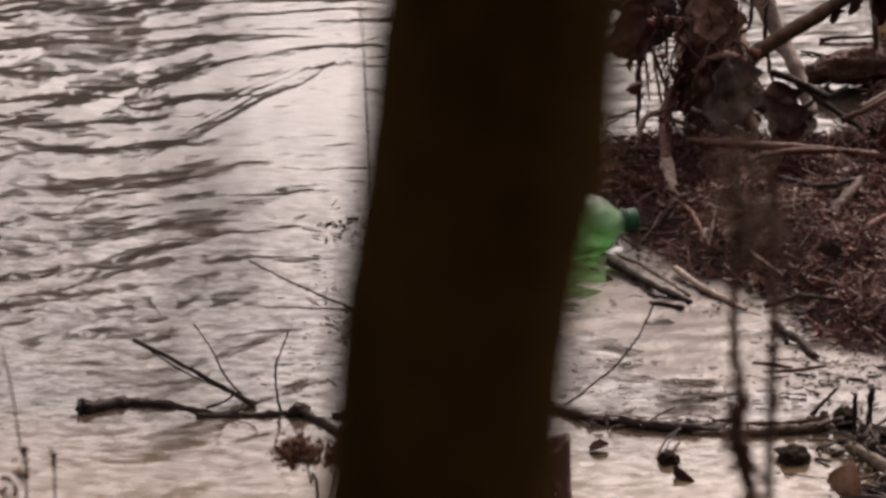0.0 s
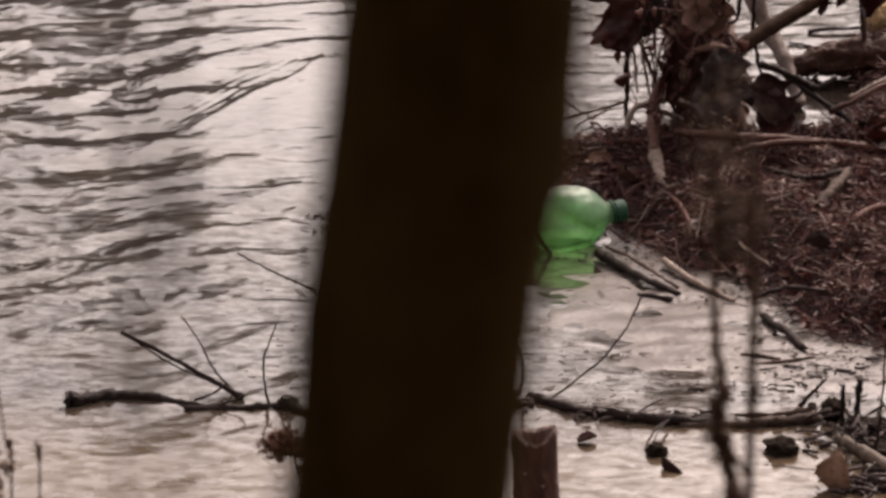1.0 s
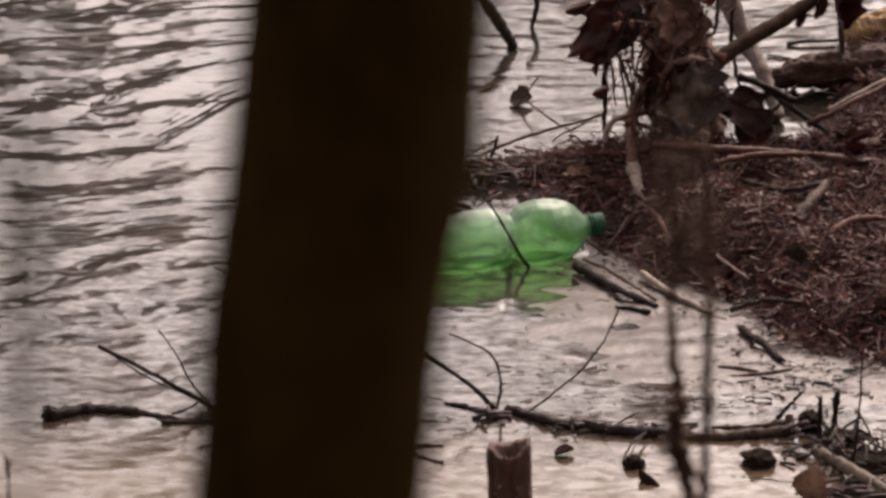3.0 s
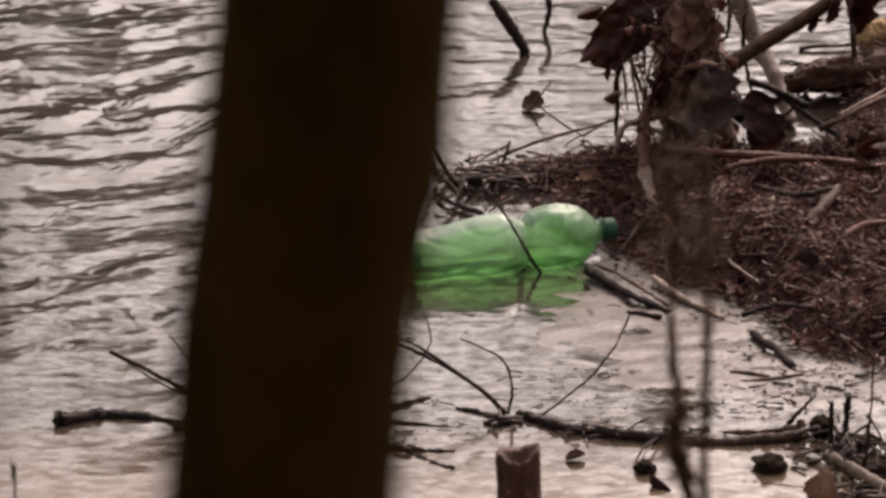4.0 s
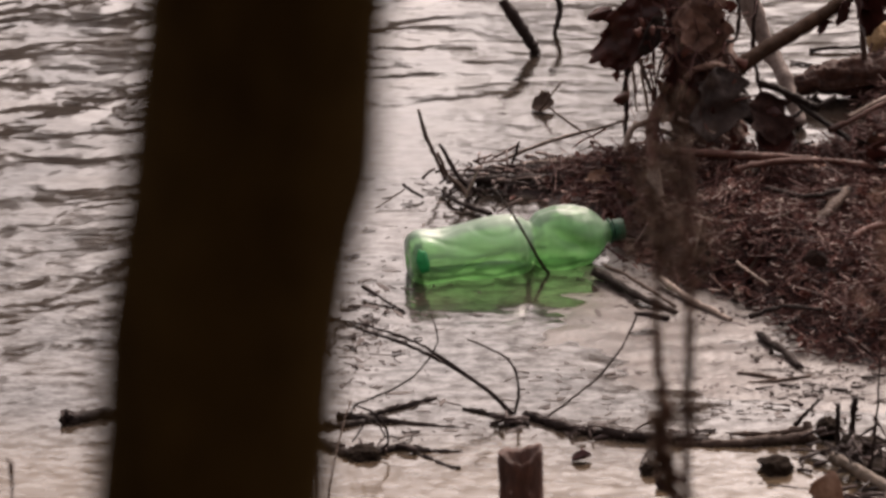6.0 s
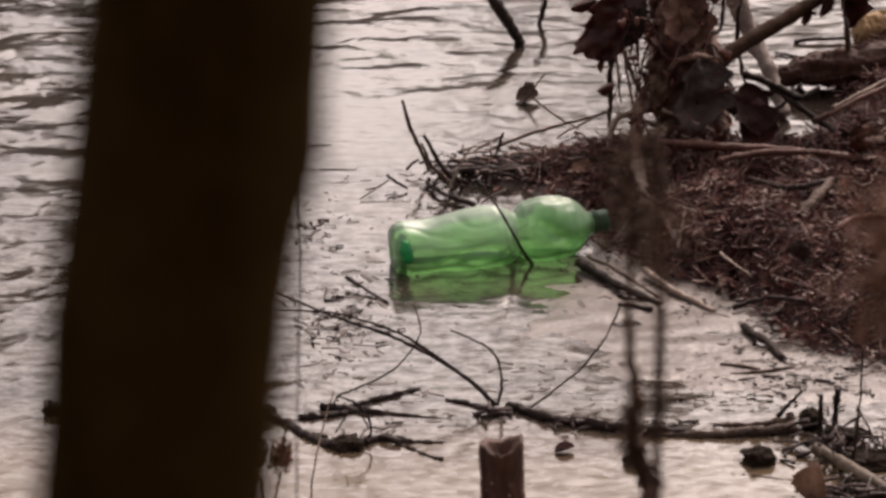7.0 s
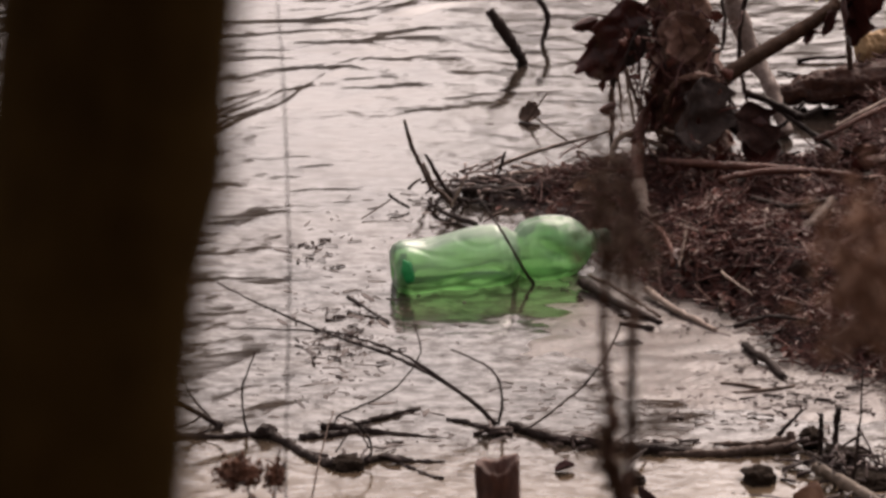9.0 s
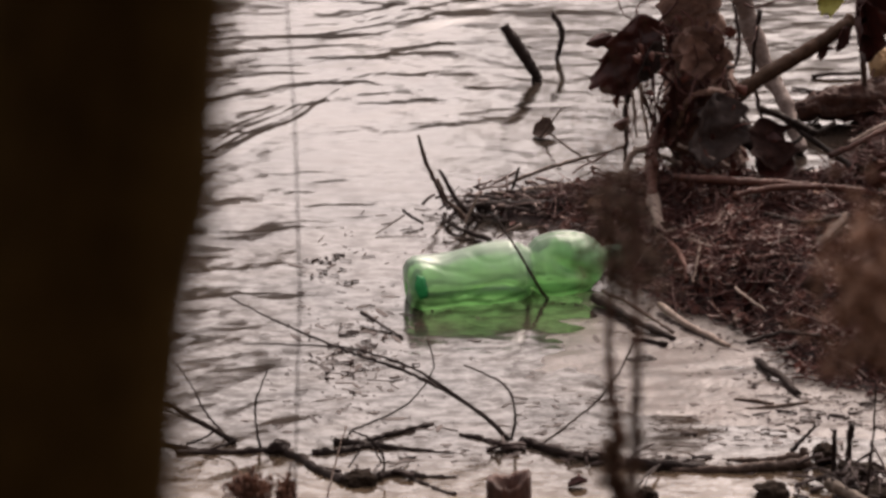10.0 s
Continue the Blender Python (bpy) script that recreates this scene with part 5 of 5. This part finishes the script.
def litter_leaf(rnd, x, y, z):
    size = rnd.uniform(0.006, 0.021)
    a = rnd.uniform(0, 2 * math.pi)
    up = Vector((rnd.gauss(0, 0.5), rnd.gauss(-0.1, 0.5), 1)).normalized()
    way = Vector((math.cos(a), math.sin(a), 0)).cross(up).normalized()
    side = up.cross(way)
    c = Vector((x, y, z + rnd.uniform(0.001, 0.010) + size * 0.15))
    w, lift = rnd.uniform(0.3, 0.55), rnd.uniform(0.05, 0.35)
    rim = [(-0.5, 0, 0), (-0.15, -w * 0.8, lift), (0.2, -w * rnd.uniform(0.6, 1.1), lift), (0.55, rnd.uniform(-0.1, 0.1), 0.1), (0.2, w * rnd.uniform(0.6, 1.1), lift), (-0.15, w * 0.8, lift)]
    v = [tuple(c + (way * p + side * q + up * h) * size) for p, q, h in rim] + [tuple(c + way * 0.05 * size)]
    v += [tuple(Vector(q) - up * 0.0006) for q in v[:7]]
    f = [(i, (i + 1) % 6, 6) for i in range(6)] + [(7 + (i + 1) % 6, 7 + i, 13) for i in range(6)]
    return v, f + [(i, 7 + i, 7 + (i + 1) % 6, (i + 1) % 6) for i in range(6)]


def litter_chip(rnd, x, y, z):
    """A leaf scrap at under half size, lying flat."""
    v, f = litter_leaf(rnd, x, y, z)
    return [(x + (p[0] - x) * 0.42, y + (p[1] - y) * 0.42, z + 0.001 + (p[2] - z) * 0.25) for p in v], f


def litter_arc(rnd, x, y, z):
    """A thin straw bent into a shallow arc."""
    r, reach, turn, start = rnd.uniform(0.0006, 0.0014), rnd.uniform(0.010, 0.024), rnd.uniform(0.4, 1.1), rnd.uniform(0, 2 * math.pi)
    lean = rnd.uniform(0.0, 0.35)
    v, f = [], []
    for i in range(5):
        q = start + turn * i / 4
        c = Vector((x + math.cos(q) * reach, y + math.sin(q) * reach * 0.7, z + 0.015 + math.sin(q) * reach * lean))
        out = Vector((math.cos(q), math.sin(q), 0))
        v += [tuple(c + (out * math.cos(k) + Vector((0, 0, 1)) * math.sin(k)) * r) for k in (0.5, 2.6, 4.7)]
    for i in range(4):
        f += [(i * 3 + k, i * 3 + (k + 1) % 3, i * 3 + 3 + (k + 1) % 3, i * 3 + 3 + k) for k in range(3)]
    return v, f + [(2, 1, 0), (12, 13, 14)]


near_part = lambda rnd: (rnd.uniform(-0.2, 0.85), rnd.uniform(-0.62, 0.95))
scatter("twig_litter", "dense tangle of small brown twigs and stems", "litter", 20000, litter_twig, LITTER, 31, near_part)
scatter("leaf_litter", "rotting brown leaf scraps on the bank", "litter", 3800, litter_leaf, LEAFY, 32, near_part)

scatter("plant_scraps", "pale pinkish scraps of straw and leaf on the bank", "litter", 1900, litter_chip, CHIP, 33,
        lambda rnd: (rnd.uniform(0.02, 0.8), -0.55 + 1.1 * rnd.random() ** 1.6))
scatter("edge_scraps", "dark wet scraps of leaf and bark along the water's edge", "litter", 600, litter_chip, DARK_CHIP, 35,
        lambda rnd: (rnd.uniform(0.08, 0.62), -0.56 + 0.62 * rnd.random()), 0.09)
scatter("straw_litter", "pale broken straws lying on the bank", "litter", 650, litter_twig, CHIP, 34, near_part)
scatter("bent_straw", "short pale bent straws on the front of the bank", "litter", 430, litter_arc, CHIP, 36,
        lambda rnd: (rnd.uniform(0.2, 0.8), rnd.uniform(-0.5, 0.12)))


def twig_pile(name, label, at, reach, count, seed, lift=0.03, mat=None, span=0.06):
    """A small heap of wet sticks without number."""
    rnd = random.Random(seed)
    bm = bmesh.new()
    for _ in range(count):
        a, n = rnd.uniform(0, math.pi), rnd.uniform(0.25, 1.0) * span
        q = Vector(at) + Vector((rnd.gauss(0, 0.5) * reach[0], rnd.gauss(0, 0.5) * reach[1], rnd.random() ** 2 * lift))
        d = Vector((math.cos(a), math.sin(a) * 0.6, rnd.gauss(0.0, 0.3))) * n
        d.z *= min(1.0, lift / 0.02)
        q.z = max(q.z, abs(d.z) * 0.5 + 0.0015)
        tube(bm, [q - d * 0.5, q + Vector((0, 0, rnd.uniform(0, 0.004) * min(1, lift / 0.01))), q + d * 0.5], rnd.uniform(0.0008, 0.0036) * min(1, span / 0.045), rnd.uniform(0.0005, 0.0022) * min(1, span / 0.045), 6, 2, 0.3, 0.0005, rnd.random())
    tagged(part(name, bm, mat or DARK_LITTER), label, "debris", kind="stuff")


DARK_LITTER = material("wet_debris", (0.014, 0.009, 0.008), (0.085, 0.052, 0.044), 40, 0.6, 0.4, island=0.5, fleck=(0.2, 0.14, 0.11))
twig_pile("drift_debris", "dark wet heap of broken sticks at the end of the drift logs", [(0.461, -0.801, 0.002)][0], (0.06, 0.05, 0), 95, 51, 0.022)
# sticks added to darken the water where the pale log casts shade
twig_pile("drift_debris", "dark wet sticks standing for shade under the pale log", [(0.463, -0.937, 0.001)][0], (0.07, 0.035, 0), 90, 58, 0.012)
twig_pile("drift_debris", "dark wet broken sticks among the floating logs", [(-0.196, -0.751, 0.001)][0], (0.07, 0.025, 0), 9, 52, 0.006)
twig_pile("drift_debris", "dark broken bark where the twigs cross the drift log", [(-0.008, -0.672, 0.002)][0], (0.03, 0.012, 0), 9, 53, 0.008)
twig_pile("drift_debris", "dark broken sticks along the drift log", [(0.156, -0.717, 0.001)][0], (0.14, 0.016, 0), 20, 54, 0.010)
twig_pile("spit_debris", "wet broken sticks heaped on the debris spit", [(0.013, 0.325, 0.008)][0], (0.10, 0.05, 0), 85, 55, 0.014)
twig_pile("spit_debris", "dark wet broken sticks at the tip of the debris spit", (-0.075, 0.275, 0.006), (0.05, 0.06, 0), 38, 59, 0.018)
twig_pile("spit_debris", "grey-pink broken twigs strewn over the debris spit", (0.03, 0.31, 0.012), (0.13, 0.08, 0), 60, 60, 0.02, CHIP)
twig_pile("floating_debris", "thin broken twigs floating on the still water", (-0.28, 0.02, 0.0), (0.06, 0.11, 0), 30, 63, 0.001, None, 0.026)
twig_pile("floating_debris", "dark broken twigs and bark drifting in by the shore", (-0.235, -0.33, 0.0), (0.07, 0.12, 0), 60, 64, 0.001, None, 0.026)
twig_pile("floating_debris", "dark twigs and bark stranded on the wet silt", (0.42, -0.56, 0.002), (0.14, 0.08, 0), 60, 65, 0.002, None, 0.028)


def floating_bits():
    """Specks of bark and leaf drifting near the bank and the logs."""
    rnd = random.Random(41)
    bm = bmesh.new()
    for _ in range(3600):
        k = rnd.random()
        if k < 0.2:
            x, y = rnd.gauss(-0.23, 0.055), rnd.gauss(-0.34, 0.17)
        elif k < 0.42:
            x, y = rnd.uniform(0.05, 0.62), -0.47 - rnd.random() ** 1.5 * 0.28
        elif k < 0.62:
            i = rnd.randrange(0, 7)
            (ax, ay), (bx, by) = BANK[i], BANK[i + 1]
            t, off = rnd.random(), abs(rnd.gauss(0, 0.07))
            x, y = ax + (bx - ax) * t - off * 0.7, ay + (by - ay) * t - off
        elif k < 0.8:
            x, y = rnd.uniform(-0.35, 0.55), rnd.gauss(-0.66, 0.05)
        else:
            x, y = rnd.uniform(-0.35, 0.5), rnd.uniform(-0.6, 0.3)
        if inside(x, y) > -0.01 or noise.noise((x * 11, y * 17, 3)) < rnd.uniform(-0.35, 0.25):
            continue
        long = 1.0 + 1.6 * rnd.random() ** 3
        s = 0.0007 + 0.0088 * rnd.random() ** 3.6
        a = rnd.gauss(0, 0.8)
        d, e = Vector((math.cos(a), math.sin(a), 0)), Vector((-math.sin(a), math.cos(a), 0))
        c = Vector((x, y, max(ripple(x, y), silt_height(x, y) if x > -0.25 else -1)))
        n = rnd.randrange(5, 8)
        w = rnd.uniform(0.2, 0.7)
        ring = [c + (d * math.cos(q) * rnd.uniform(0.7, 1.5) * long + e * math.sin(q) * w) * s for q in (2 * math.pi * i / n for i in range(n))]
        low = [bm.verts.new(p - Vector((0, 0, 0.001))) for p in ring]
        top = [bm.verts.new(c + (p - c) * 0.85 + Vector((0, 0, rnd.uniform(0.0002, 0.0010)))) for p in ring]
        for i in range(n):
            bm.faces.new((low[i], low[(i + 1) % n], top[(i + 1) % n], top[i]))
        bm.faces.new(top)
    tagged(part("floating_bits", bm, SPECK, None, "", False), "small specks of bark and leaf floating on the water", "flotsam", kind="stuff")


floating_bits()
